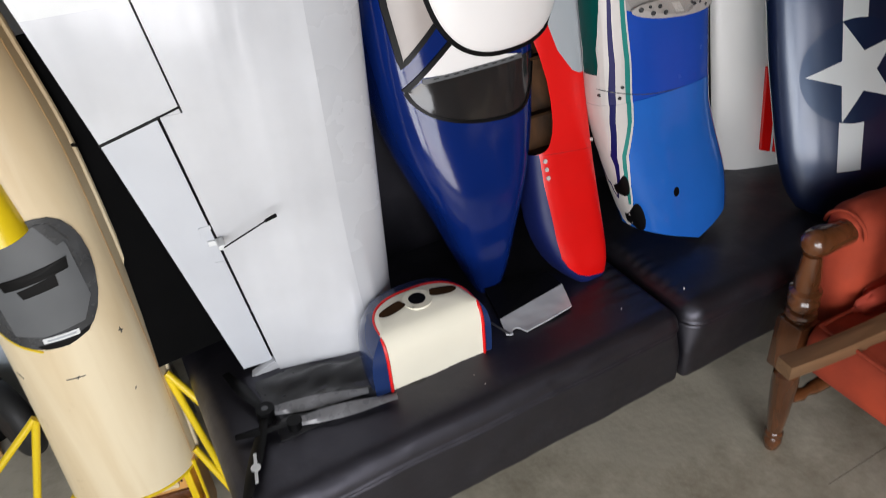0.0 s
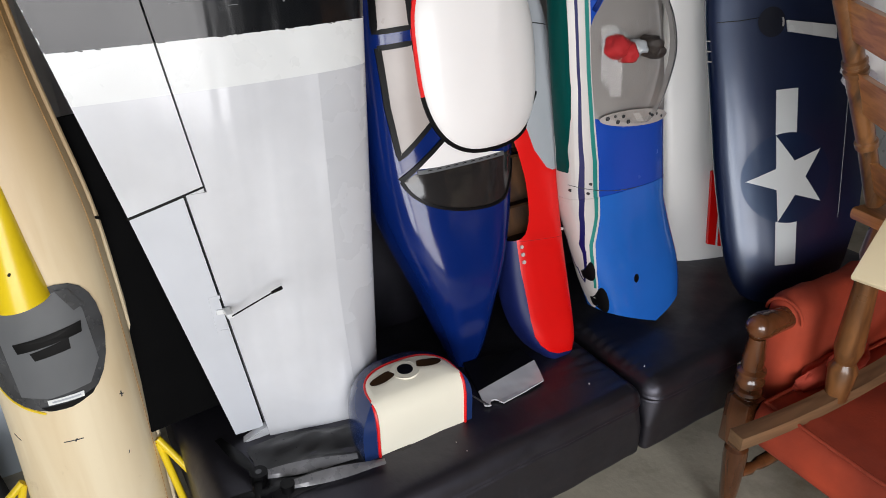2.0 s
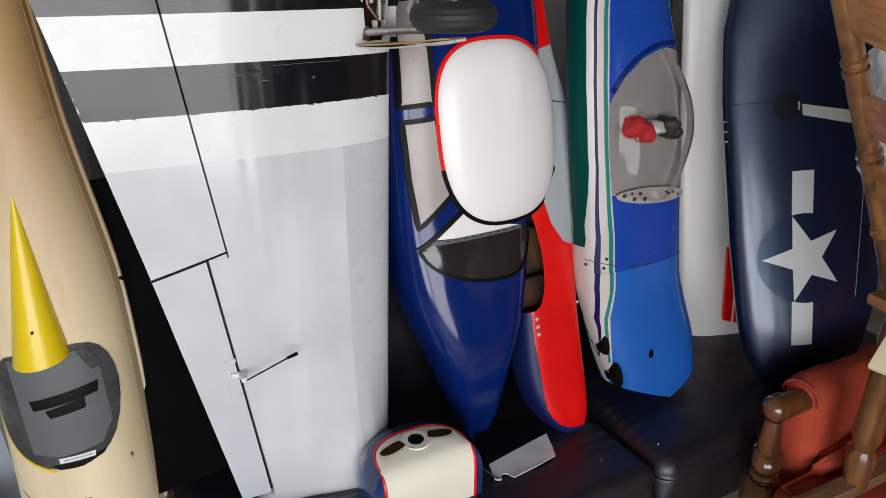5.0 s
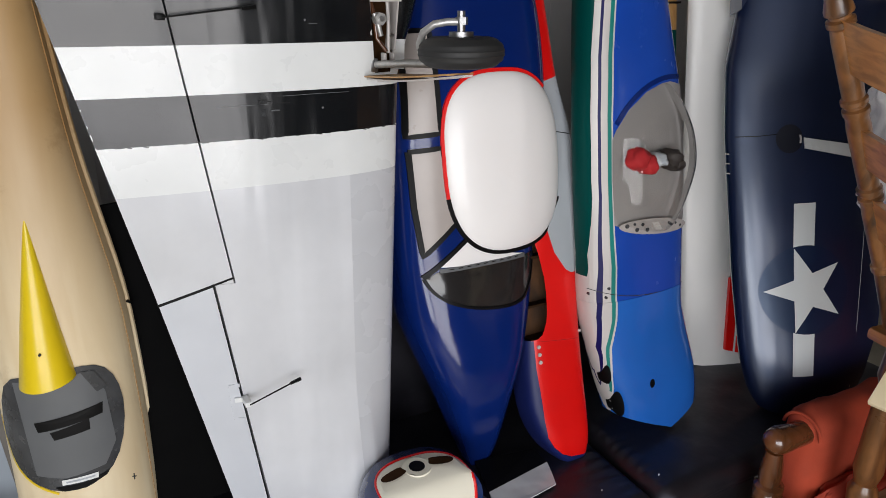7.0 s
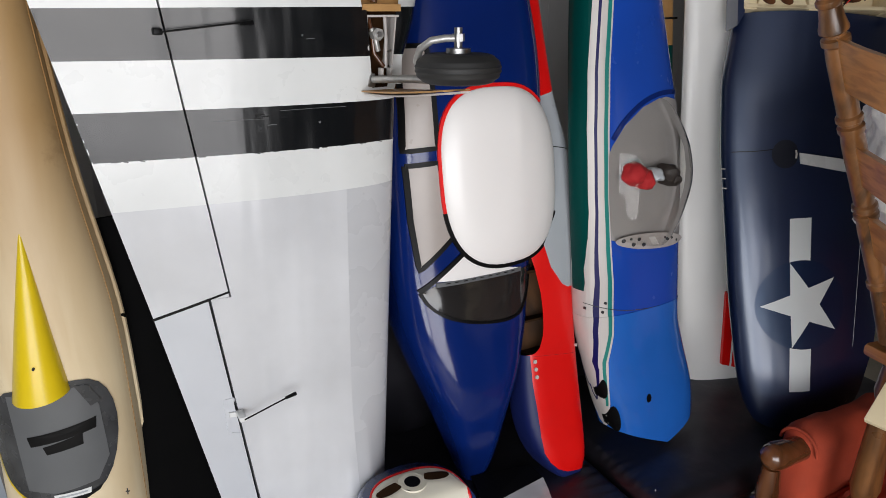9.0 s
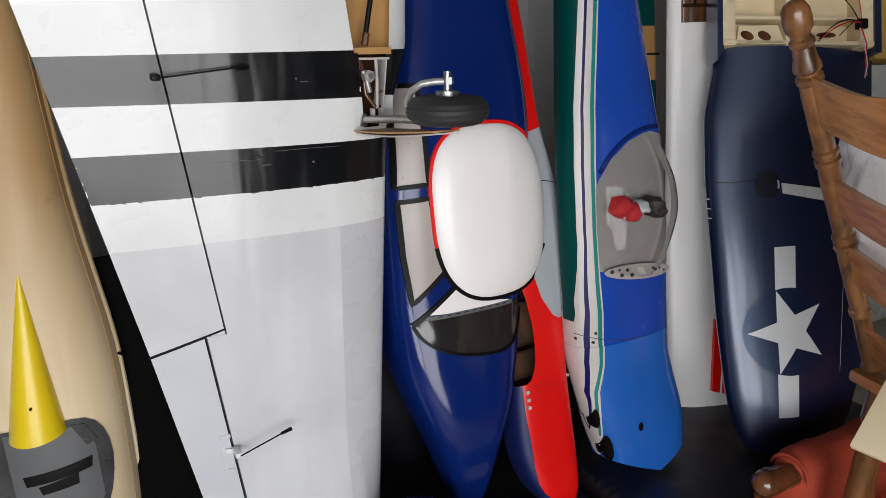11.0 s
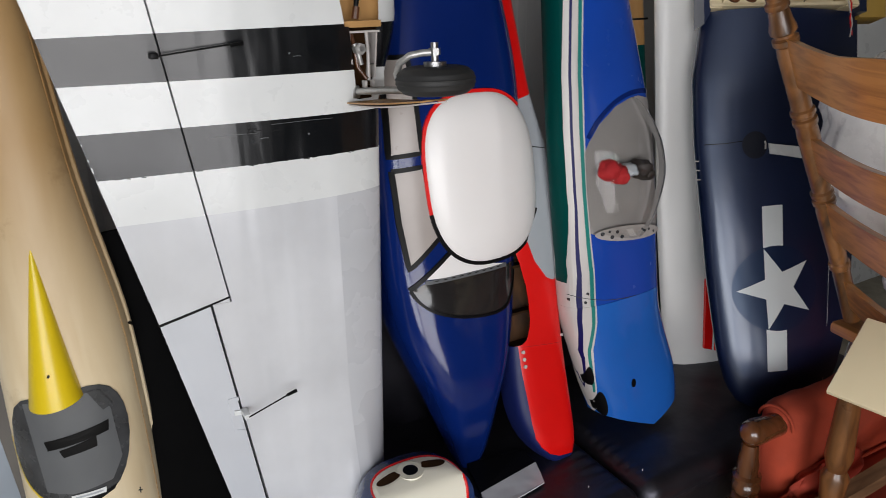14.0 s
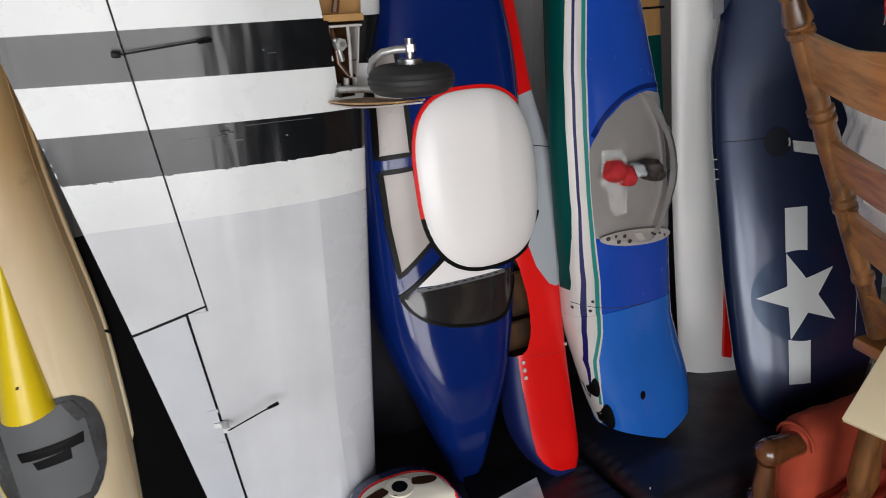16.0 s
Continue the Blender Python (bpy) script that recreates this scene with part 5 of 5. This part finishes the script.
for a, q in (((0.117, 0.0, 0.458), (0.175, -0.03, 0.360)), ((0.117, 0.0, 0.450), (0.163, -0.03, 0.14)), ((0.115, 0.0, 0.250), (0.163, -0.03, 0.13)),
             ((-0.128, 0.0, 0.433), (-0.258, -0.03, 0.318)), ((-0.128, 0.0, 0.428), (-0.225, -0.03, 0.135)), ((-0.13, 0.0, 0.214), (-0.225, -0.03, 0.12))):
    st = part("wing_strut", tube([a, q], 0.0075), YELLOW, bare, "yellow painted strut")
    part("strut_pin", tube([q, Vector(q) + (Vector(q) - Vector(a)).normalized() * 0.02], 0.003, seg=6), STEEL, st)

# ---- things behind the wooden fuselage ----
pan = thing("panel", ROOM @ pose(-1.42, 1.06, 0.0, -6, 4, 0), "pale blue-grey panel leaning on the clad wall", "panel")
part("panel_sheet", box(-0.33, 0.20, -0.008, 0.008, 0.005, 1.12, 0.004), PALEBLUE, pan)
pw = thing("wheel", ROOM @ pose(-1.30, 0.90, 0.0, 0, 0, 24), "black rubber wheel with grey hub standing on the floor", "wheel")
prof = [(0.030 * math.sin(a), 0.080 + 0.032 * math.cos(a)) for a in np.linspace(-1.7, 1.7, 17)]
part("tyre", tube([(a, 0, 0.112) for a, _ in prof], [r for _, r in prof], bmesh.new(), 36), RUBBER, pw)
part("hub", tube([(-0.027, 0, 0.112), (0.020, 0, 0.112), (0.027, 0, 0.112)], [0.03, 0.03, 0.022], seg=20), GREY_TAPE, pw, "dull grey hub")
part("axle_bolt", tube([(0.025, 0, 0.112), (0.036, 0, 0.112)], 0.008, seg=6), STEEL, pw)
blk = thing("block", ROOM @ pose(-1.365, 1.0, 0.0, 0, 0, 20), "black plastic block behind the wheel", "block")
part("block_body", box(-0.035, 0.045, -0.03, 0.03, 0.0, 0.155, 0.006), BLACK, blk)
part("block_lid", box(-0.045, 0.055, -0.036, 0.036, 0.155, 0.178, 0.005), BLACK, blk)
plk = thing("plank", ROOM @ pose(-1.375, 0.97, 0.0, 0, 0, 8), "raw pine plank lying on the floor", "plank")
part("plank_board", box(-0.5, 0.0, -0.06, 0.05, 0.0, 0.022, 0.003), PLY, plk)
part("upper_board", box(-0.5, -0.012, -0.015, 0.05, 0.0225, 0.05, 0.003), ROCKERWOOD, plk, "darker second board on the plank")
screen = thing("panel", ROOM @ pose(2.16, 1.0, 0.0, -5, 0, 0), "tall white panel with a red edge by the wall", "panel")
part("panel_sheet", box(0.02, 0.7, -0.01, 0.01, 0.0, 1.9, 0.004), WHITE, screen)
part("red_edge", box(-0.025, 0.018, -0.012, 0.012, 0.0, 1.9, 0.003), RED, screen)
# added black sheet, standing in for the deep shade of this gap
gap_shade = thing("panel", ROOM @ pose(-0.97, 0.42, 0.476, -7, -4, 0), "matt black sheet added to darken the gap beside the wing", "panel")
part("panel_sheet", box(-0.02, 0.20, -0.006, 0.006, 0.0, 0.62, 0.003), SHADEBLACK, gap_shade)
drk2 = thing("panel", ROOM @ pose(-1.0, 0.78, 0.0, -4, -4, 0), "dark grey-brown panel standing behind the sofa", "panel")
part("panel_sheet", box(-0.16, 0.10, -0.01, 0.01, 0.0, 1.75, 0.004), GREYBOARD, drk2)

# ---- orange armchair ----
M_ARM = pose(1.147, 1.095, 0, 0, 0, 11)
arm = thing("armchair", M_ARM, "orange velvet armchair with dark turned wooden legs and arms", "armchair")
LEG = [(0, 0.015), (0.02, 0.021), (0.032, 0.021), (0.038, 0.017), (0.044, 0.021), (0.05, 0.021), (0.055, 0.017), (0.10, 0.022), (0.2, 0.028), (0.225, 0.027), (0.23, 0.021), (0.238, 0.021), (0.243, 0.03), (0.262, 0.03), (0.267, 0.024), (0.275, 0.024), (0.28, 0.03), (0.31, 0.03)]
part("leg", turned((0.02, 0, 0), (0, 0, 0.34), [(s / 0.31, r) for s, r in LEG]), OAK, arm)
part("front_post", box(-0.03, 0.03, -0.03, 0.03, 0.27, 0.40, 0.004), OAK, arm)
part("arm_post", turned((0, 0, 0.39), (-0.01, 0, 0.562), [(0, 0.028), (0.05, 0.021), (0.08, 0.021), (0.11, 0.029), (0.16, 0.032), (0.2, 0.029), (0.22, 0.021), (0.25, 0.021), (0.27, 0.029), (0.33, 0.032), (0.38, 0.03), (0.41, 0.026), (0.44, 0.026), (0.46, 0.031), (0.5, 0.031), (0.53, 0.023), (0.7, 0.024), (1, 0.018)]), OAK, arm)
bm = tube([(-0.038, 0, 0.585), (-0.036, 0, 0.585), (-0.031, 0, 0.586), (-0.023, 0, 0.587), (-0.012, 0, 0.587), (-0.002, 0, 0.587), (0.03, 0, 0.585), (0.2, 0, 0.582), (0.5, 0, 0.572)], [0.004, 0.011, 0.020, 0.026, 0.029, 0.030, 0.027, 0.026, 0.025], seg=28)
part("armrest", bm, OAK, arm)
bm = cushion(0.06, 0.56, -0.045, 0.05, 0.30, 0.630, 0.04)
for v in bm.verts:
    if v.co.z > 0.45:
        v.co += Vector((0.012 * noise.noise(v.co * 14), 0.008 * noise.noise(v.co * 22), 0.010 * noise.noise(Vector((v.co.x * 30, v.co.y * 8, v.co.z * 6)))))
part("arm_cover", bm, VELVET, arm, "orange velvet cover over the arm")
hem = [(0.068, 0.0025 - 0.044 * math.cos(t), 0.585 + 0.040 * math.sin(t)) for t in np.linspace(0.0, math.pi, 14)]
part("hem", tube(hem, 0.0035, seg=8), VELVET, arm, "rolled hem of the arm cover")
part("seat_piping", tube([(-0.02, -0.58, 0.432), (-0.03, -0.3, 0.434), (-0.02, -0.06, 0.432), (0.2, -0.055, 0.434), (0.53, -0.055, 0.434)], 0.004, seg=8), VELVET, arm)
part("seat", cushion(-0.03, 0.55, -0.60, -0.03, 0.30, 0.43, 0.045), VELVET, arm)
part("leg", turned((0.02, -0.62, 0), (0, -0.62, 0.34), [(s / 0.31, r) for s, r in LEG]), OAK, arm)
bm = bmesh.new()
bmesh.ops.create_icosphere(bm, subdivisions=4, radius=1)
for v in bm.verts:
    w = 1 + 0.25 * noise.noise(v.co * 1.7) + 0.10 * noise.noise(v.co * 4)
    v.co = Vector((0.20 + 0.13 * v.co.x * w, -0.066 + 0.026 * v.co.y * w, 0.445 + 0.045 * v.co.z * w))
part("bunched_cover", bm, REDVELVET, arm, "faded red velvet bunched against the arm")
part("stretcher", turned((0.03, -0.01, 0.16), (0.56, -0.01, 0.16), [(0, 0.010), (0.05, 0.016), (0.08, 0.011), (0.12, 0.016), (0.5, 0.019), (0.9, 0.016), (1, 0.010)]), OAK, arm)
part("backrest", cushion(0.52, 0.66, -0.62, 0.04, 0.30, 0.95, 0.05), VELVET, arm)
for y in (0, -0.62):
    part("leg", box(0.56, 0.61, y - 0.025, y + 0.025, 0, 0.34, 0.004), OAK, arm)

# ---- rocking chair on the armchair ----
M_ROCK = pose(1.21, 0.975, 0.0, 0, 0, 5)
rock = thing("rocking_chair", M_ROCK, "honey-stained ladder-back rocking chair set on top of the armchair", "rocking chair")
W = 0.46
POST = [(0, 0.008), (0.006, 0.018), (0.02, 0.0245), (0.045, 0.026), (0.062, 0.024), (0.072, 0.018), (0.08, 0.018), (0.086, 0.0225), (0.095, 0.0225), (0.1, 0.019), (0.125, 0.021), (0.145, 0.0255), (0.153, 0.0255), (0.158, 0.019), (0.164, 0.019), (0.168, 0.025), (0.18, 0.025), (0.186, 0.0205),
        (0.21, 0.022), (0.345, 0.020), (0.35, 0.0245), (0.36, 0.0245), (0.364, 0.019), (0.37, 0.019), (0.374, 0.0245), (0.386, 0.0245), (0.392, 0.021), (0.42, 0.0225), (0.575, 0.0195), (0.58, 0.024), (0.59, 0.024), (0.594, 0.0185), (0.6, 0.0185), (0.604, 0.024), (0.614, 0.024), (0.62, 0.0205), (0.65, 0.0215), (0.80, 0.019), (0.805, 0.023), (0.82, 0.023), (0.825, 0.0185), (1, 0.02)]
A, B = Vector((-0.308, 0.028, 1.535)), Vector((0.0, 0.0, 0.91))
for y in (0, -W):
    o = Vector((0, y, 0))
    part("back_post", turned(A + o, B + o, [(s, 0.8 * r) for s, r in POST]), POSTWOOD, rock, "darker brown turned back post")
    part("leg", turned((0.04, y, 0.88), (0.055, y, 0.452), [(0, 0.018), (0.2, 0.026), (0.25, 0.02), (0.7, 0.028), (0.78, 0.02), (0.82, 0.029), (1, 0.022)]), POSTWOOD, rock)
    part("leg", turned((0.42, y, 0.88), (0.44, y, 0.48), [(0, 0.018), (0.2, 0.026), (0.25, 0.02), (0.7, 0.028), (0.78, 0.02), (0.82, 0.029), (1, 0.022)]), POSTWOOD, rock)
    bm = bmesh.new()
    xs = [-0.212 + 0.912 * k / 14 for k in range(15)]
    lo = [(x, 0.421 + 0.36 * (x + 0.17) ** 2) for x in xs]
    hi = [(x, z + 0.03) for x, z in reversed(lo)]
    part("rocker", plate(lo + hi, y - 0.017, y + 0.017, bm), ROCKERWOOD, rock, "worn grey-brown curved rocker")
for s0, s1 in ((0.165, 0.285), (0.42, 0.52), (0.605, 0.715), (0.86, 0.95)):
    bm = bmesh.new()
    n = 24
    rows = []
    for k in range(n + 1):
        q = k / n
        bow = 0.05 * math.sin(math.pi * q)
        sag = 0.04 * math.sin(min(1.0, 2.6 * min(q, 1 - q)) * math.pi / 2)
        rise = 0.015 * max(0.0, math.cos((q - 0.5) * 2 * math.pi))
        a, b = A.lerp(B, s0 + sag * 0.8 - (rise if s0 < 0.2 else 0)), A.lerp(B, s1 + sag)
        rows.append([bm.verts.new(Vector((p.x - bow + d, p.y - W * q, p.z))) for p, d in ((a, 0.008), (b, 0.008), (b, -0.008), (a, -0.008))])
    for p, q in zip(rows, rows[1:]):
        for k in range(4):
            bm.faces.new((p[k], p[(k + 1) % 4], q[(k + 1) % 4], q[k]))
    bm.faces.new(rows[0]), bm.faces.new(rows[-1])
    part("back_slat", bm, PINE, rock)
part("seat", box(-0.02, 0.46, -W - 0.03, 0.03, 0.87, 0.895, 0.008), PINE, rock)

board = thing("board", pose(0.97, 0.79, 0.908, 38, 0, -67), "bare cream-coloured board lying on the rocking chair", "board")
part("board_panel", box(0, 0.30, 0, 0.147, -0.012, 0, 0.002), CREAM, board)
bag = thing("plastic_bag", pose(1.38, 0.95, 0.897, 0, 0, 10), "crumpled clear plastic wrapping on the rocking chair seat", "plastic bag")


def crumple(cx, cy, z0, hx, hy, h, seed):
    """A crumpled bundle of sheet plastic standing on z0."""
    bm = bmesh.new()
    bmesh.ops.create_icosphere(bm, subdivisions=5, radius=1)
    o = Vector((seed, seed * 2, 0))
    for v in bm.verts:
        d = Vector([math.copysign(abs(c) ** 0.6, c) for c in v.co])
        w = 1 + 0.12 * noise.noise(d * 2.5 + o) + 0.10 * abs(noise.noise(d * 5 + o)) + 0.05 * abs(noise.noise(d * 13 + o))
        v.co = Vector((cx + d.x * hx * w, cy + d.y * hy * w, z0 + max(h / 2 * (d.z * w + 1), 0.0)))
    return bm


part("wrapping", crumple(0.0, -0.07, 0.0, 0.13, 0.14, 0.53, 1.0), PLASTIC, bag)
part("loose_fold", crumple(-0.09, 0.05, 0.16, 0.10, 0.15, 0.335, 4.0), PLASTIC, bag)

# ---- engine cowl on the sofa ----
M_COWL = pose(0.316, 1.107, 0.472, 0, 0, 12)
cowl = thing("engine_cowl", M_COWL, "cream and dark blue engine cowl with red trim, nose up", "engine cowl")


def dee(x0, x1, depth, z, bm, n=28, y0=0.0):
    """A D-shaped ring: flat front, arched back."""
    out = [(x0 + (x1 - x0) * k / 8, y0) for k in range(9)]
    cx, a = (x0 + x1) / 2, (x1 - x0) / 2
    for k in range(1, n):
        t = math.pi * k / n
        c, s = math.cos(t), math.sin(t)
        out.append((cx + a * math.copysign(abs(c) ** 0.8, c), y0 + depth * s ** 0.7))
    return [bm.verts.new((x, y, z)) for x, y in out]


bm = bmesh.new()
rings = [dee(-0.03, 0.203, 0.155, 0.0, bm), dee(-0.031, 0.204, 0.158, 0.05, bm), dee(-0.029, 0.203, 0.156, 0.072, bm, y0=0.0005), dee(-0.024, 0.200, 0.150, 0.089, bm, y0=0.003), dee(-0.016, 0.196, 0.139, 0.101, bm, y0=0.008), dee(-0.007, 0.191, 0.123, 0.110, bm, y0=0.015), dee(0.001, 0.186, 0.090, 0.1145, bm, y0=0.021), dee(0.006, 0.181, 0.080, 0.117, bm, y0=0.026), dee(0.012, 0.175, 0.070, 0.119, bm, y0=0.034)]
m = len(rings[0])
for p, q in zip(rings, rings[1:]):
    for k in range(m):
        bm.faces.new((p[k], p[(k + 1) % m], q[(k + 1) % m], q[k]))
for x in (0.0, 0.187):
    cut(bm, (x, 0, 0), (1, 0, 0))
for f in bm.faces:
    c = f.calc_center_median()
    f.material_index = 0 if c.z > 0.1146 or c.y < 0.045 and 0 < c.x < 0.187 else 1
part("cowl_shell", bm, [COWLCREAM, COWLBLUE], cowl)
# the nose face, rising to its middle
bm = bmesh.new()
prev = None
for r in range(7):
    q = r / 6
    k = 1 - q * 0.999
    ring = dee(0.0935 - 0.0815 * k, 0.0935 + 0.0815 * k, 0.070 * k, 0.119 + 0.005 * math.sin(q * math.pi / 2), bm, y0=0.034 + 0.035 * q)
    if prev:
        for k in range(m):
            bm.faces.new((prev[k], prev[(k + 1) % m], ring[(k + 1) % m], ring[k]))
    prev = ring
bm.faces.new(prev)
nose_face = part("nose_face", bm, COWLCREAM, cowl)


def face_z(x, y):
    q = 1 - max(abs(x - 0.0935) / 0.0815, abs(y - 0.069) / 0.035)
    return 0.119 + 0.005 * math.sin(max(q, 0) * math.pi / 2)


def on_face(outline, lift, bm=None):
    bm = bm or bmesh.new()
    mx, my = sum(p[0] for p in outline) / len(outline), sum(p[1] for p in outline) / len(outline)
    c = bm.verts.new((mx, my, face_z(mx, my) + lift))
    ring = [bm.verts.new((x, y, face_z(x, y) + lift)) for x, y in outline]
    for k in range(len(ring)):
        bm.faces.new((c, ring[k], ring[(k + 1) % len(ring)]))
    return bm


for sx in (-1, 1):
    o = [(0.0935 + sx * px, 0.068 + (py - 0.068) * 0.9) for px, py in ((0.022, 0.062), (0.042, 0.053), (0.062, 0.051), (0.074, 0.056), (0.077, 0.064), (0.072, 0.072), (0.054, 0.078), (0.030, 0.083), (0.028, 0.074))]
    # flat films: the depth of the intakes is painted dark
    part("air_intake", on_face(rounded(o, 2), 0.0012), SHADEWOOD, nose_face, "dark brown air intake opening")
bm = bmesh.new()
tube([(0.0935, 0.068, 0.115), (0.0935, 0.068, 0.1240), (0.0935, 0.068, 0.1246), (0.0935, 0.068, 0.122)], [0.029, 0.0275, 0.025, 0.017], bm, 28)
part("spinner_ring", bm, COWLCREAM, nose_face)
part("shaft_hole", tube([(0.0935, 0.068, 0.12), (0.0935, 0.068, 0.1252)], 0.0155, seg=24), BLACK, nose_face)
bm = tube([(0.0, -0.0008, 0.0), (0.0, -0.0004, 0.072), (0.0, 0.0028, 0.0905), (0.0, 0.009, 0.103), (0.0, 0.018, 0.110)] + [tuple(v) for v in [(0.0935 - 0.0915 * (abs(math.cos(t)) ** 0.8) * math.copysign(1, math.cos(t)), 0.0205 + 0.091 * math.sin(t) ** 0.7, 0.1115 + 0.0035 * math.sin(t) ** 0.4) for t in np.linspace(0.02, math.pi - 0.02, 30)]] + [(0.187, 0.018, 0.110), (0.187, 0.009, 0.103), (0.187, 0.0028, 0.0905), (0.187, -0.0004, 0.072), (0.187, -0.0008, 0.0)], 0.003, seg=6)
part("red_trim", bm, RED, cowl, "thin red trim line")

# ---- cloth on the seat under the wing tip ----
cloth = thing("cloth", pose(0.23, 1.165, 0.472, 0, 0, 12), "crumpled black nylon cloth beside the wing tip", "cloth")
bm = bmesh.new()
bmesh.ops.create_grid(bm, x_segments=40, y_segments=24, size=0.5)
for v in bm.verts:
    x, y = v.co.x, v.co.y
    edge = max(0.0, 1 - (2 * x) ** 4) * max(0.0, 1 - (2 * y) ** 4)
    fold = 0.5 + 0.5 * math.sin(7 * x + 9 * y + 2.5 * noise.noise(Vector((x * 3, y * 3, 0.3)))) + 0.35 * noise.noise(Vector((x * 6 + y * 5, y * 7 - x * 5, 2.0)))
    v.co = Vector((x * 0.27 + 0.012 * noise.noise(Vector((y * 4, 0, 1))), y * 0.16 + 0.012 * noise.noise(Vector((x * 4, 4, 0))), 0.003 + 0.011 * edge * fold))
bmesh.ops.solidify(bm, geom=bm.faces[:], thickness=0.002)
part("cloth_sheet", bm, NYLON, cloth)

# ---- small panel, propeller and marks on the seat ----
panel = thing("panel_offcut", pose(0.546, 1.168, 0.474, 0, 0, 15), "small pale grey film-covered panel lying on the seat", "panel")
notch = [(0.0285 + 0.0105 * math.cos(t), -0.004 + 0.0105 * math.sin(t)) for t in np.linspace(math.pi, 0, 9)]
outline = [(0.005, 0.002), (0.013, -0.004)] + notch + [(0.043, -0.013), (0.10, -0.010), (0.157, -0.004), (0.170, 0.026), (0.181, 0.0565), (0.10, 0.049), (0.018, 0.041)]
bm = bmesh.new()
lo = [bm.verts.new((x, y, 0.003 + 0.10 * max(0, y))) for x, y in outline]
hi = [bm.verts.new((x, y, 0.006 + 0.10 * max(0, y))) for x, y in outline]
bm.faces.new(lo), bm.faces.new(hi)
for k in range(len(lo)):
    bm.faces.new((lo[k], lo[(k + 1) % len(lo)], hi[(k + 1) % len(lo)], hi[k]))
part("panel_sheet", bm, SILVER, panel, smooth=False)
bm = bmesh.new()
vs = [bm.verts.new(p) for p in ((0.018, 0.0412, 0.009), (0.181, 0.0567, 0.011), (0.175, 0.10, 0.02), (0.04, 0.128, 0.02), (0.018, 0.0412, 0.006), (0.181, 0.0567, 0.008), (0.175, 0.10, 0.016), (0.04, 0.128, 0.016))]
for q in ((0, 1, 2, 3), (7, 6, 5, 4), (0, 4, 5, 1), (1, 5, 6, 2), (2, 6, 7, 3), (3, 7, 4, 0)):
    bm.faces.new([vs[i] for i in q])
part("panel_flap", bm, BLACK, panel, "dark back part of the sheet", smooth=False)
part("rim_wire", tube([(-0.005, 0.05, 0.012), (0.005, 0.02, 0.008), (0.012, -0.002, 0.006)], 0.002, seg=6), STEEL, panel)


def blade(length, angle, droop=0.0):
    """A twisted propeller blade from the hub outwards."""
    bm = bmesh.new()
    prev = None
    for k in range(15):
        q = k / 14
        w = 0.007 + 0.008 * math.sin(math.pi * min(1, q * 0.9 + 0.12)) * (1 - 0.75 * q ** 4)
        th = 0.005 * (1 - 0.75 * q)
        tw = radians(40 * (1 - q) + 8)
        ring = []
        for sx, sy in ((-1, 0), (-0.3, 1), (0.5, 0.7), (1, 0), (0.5, -0.4), (-0.3, -0.4)):
            y, z = w * sx, th * sy
            ring.append(bm.verts.new((0.008 + q * length, y * math.cos(tw) - z * math.sin(tw), 0.014 + y * math.sin(tw) * 0.5 + z * math.cos(tw) - droop * q)))
        if prev:
            for j in range(6):
                bm.faces.new((prev[j], prev[(j + 1) % 6], ring[(j + 1) % 6], ring[j]))
        else:
            bm.faces.new(ring)
        prev = ring
    bm.faces.new(prev)
    bmesh.ops.rotate(bm, verts=bm.verts[:], cent=(0, 0, 0), matrix=Matrix.Rotation(radians(angle), 3, "Z"))
    return bm


prop = thing("propeller", pose(0.097, 1.122, 0.472, 0, 0, 0), "black three-blade propeller with one grey blade on the seat", "propeller")
part("hub", tube([(0, 0, 0.0), (0, 0, 0.024)], 0.016, seg=20), BLACK, prop)
part("hub_hole", tube([(0, 0, 0.02), (0, 0, 0.0246)], 0.006, seg=14), DARKGREY, prop)
for a, length in ((-3, 0.17), (118, 0.13), (-103.5, 0.18)):
    part("blade", blade(length, a), BLADEGREY if a == -3 else BLACK, prop, "paler grey blade" if a == -3 else "")
mark = part("blade_mark", tube([(-0.022, -0.125, 0.026), (-0.022, -0.125, 0.0275)], 0.008, seg=16), WHITE, prop, "small pale round mark")
bm = box(-0.0245, -0.0195, -0.155, -0.096, 0.0262, 0.0272)
part("blade_mark", bm, WHITE, prop)
prop2 = thing("propeller", pose(0.142, 1.082, 0.472, 0, 0, 0), "second black propeller with one grey blade beside the first", "propeller")
part("hub", tube([(0, 0, 0.0), (0, 0, 0.02)], 0.013, seg=20), BLACK, prop2)
for a, length in ((0, 0.17), (180, 0.09)):
    part("blade", blade(length, a), BLADEGREY if a == 0 else BLACK, prop2, "paler grey blade" if a == 0 else "")
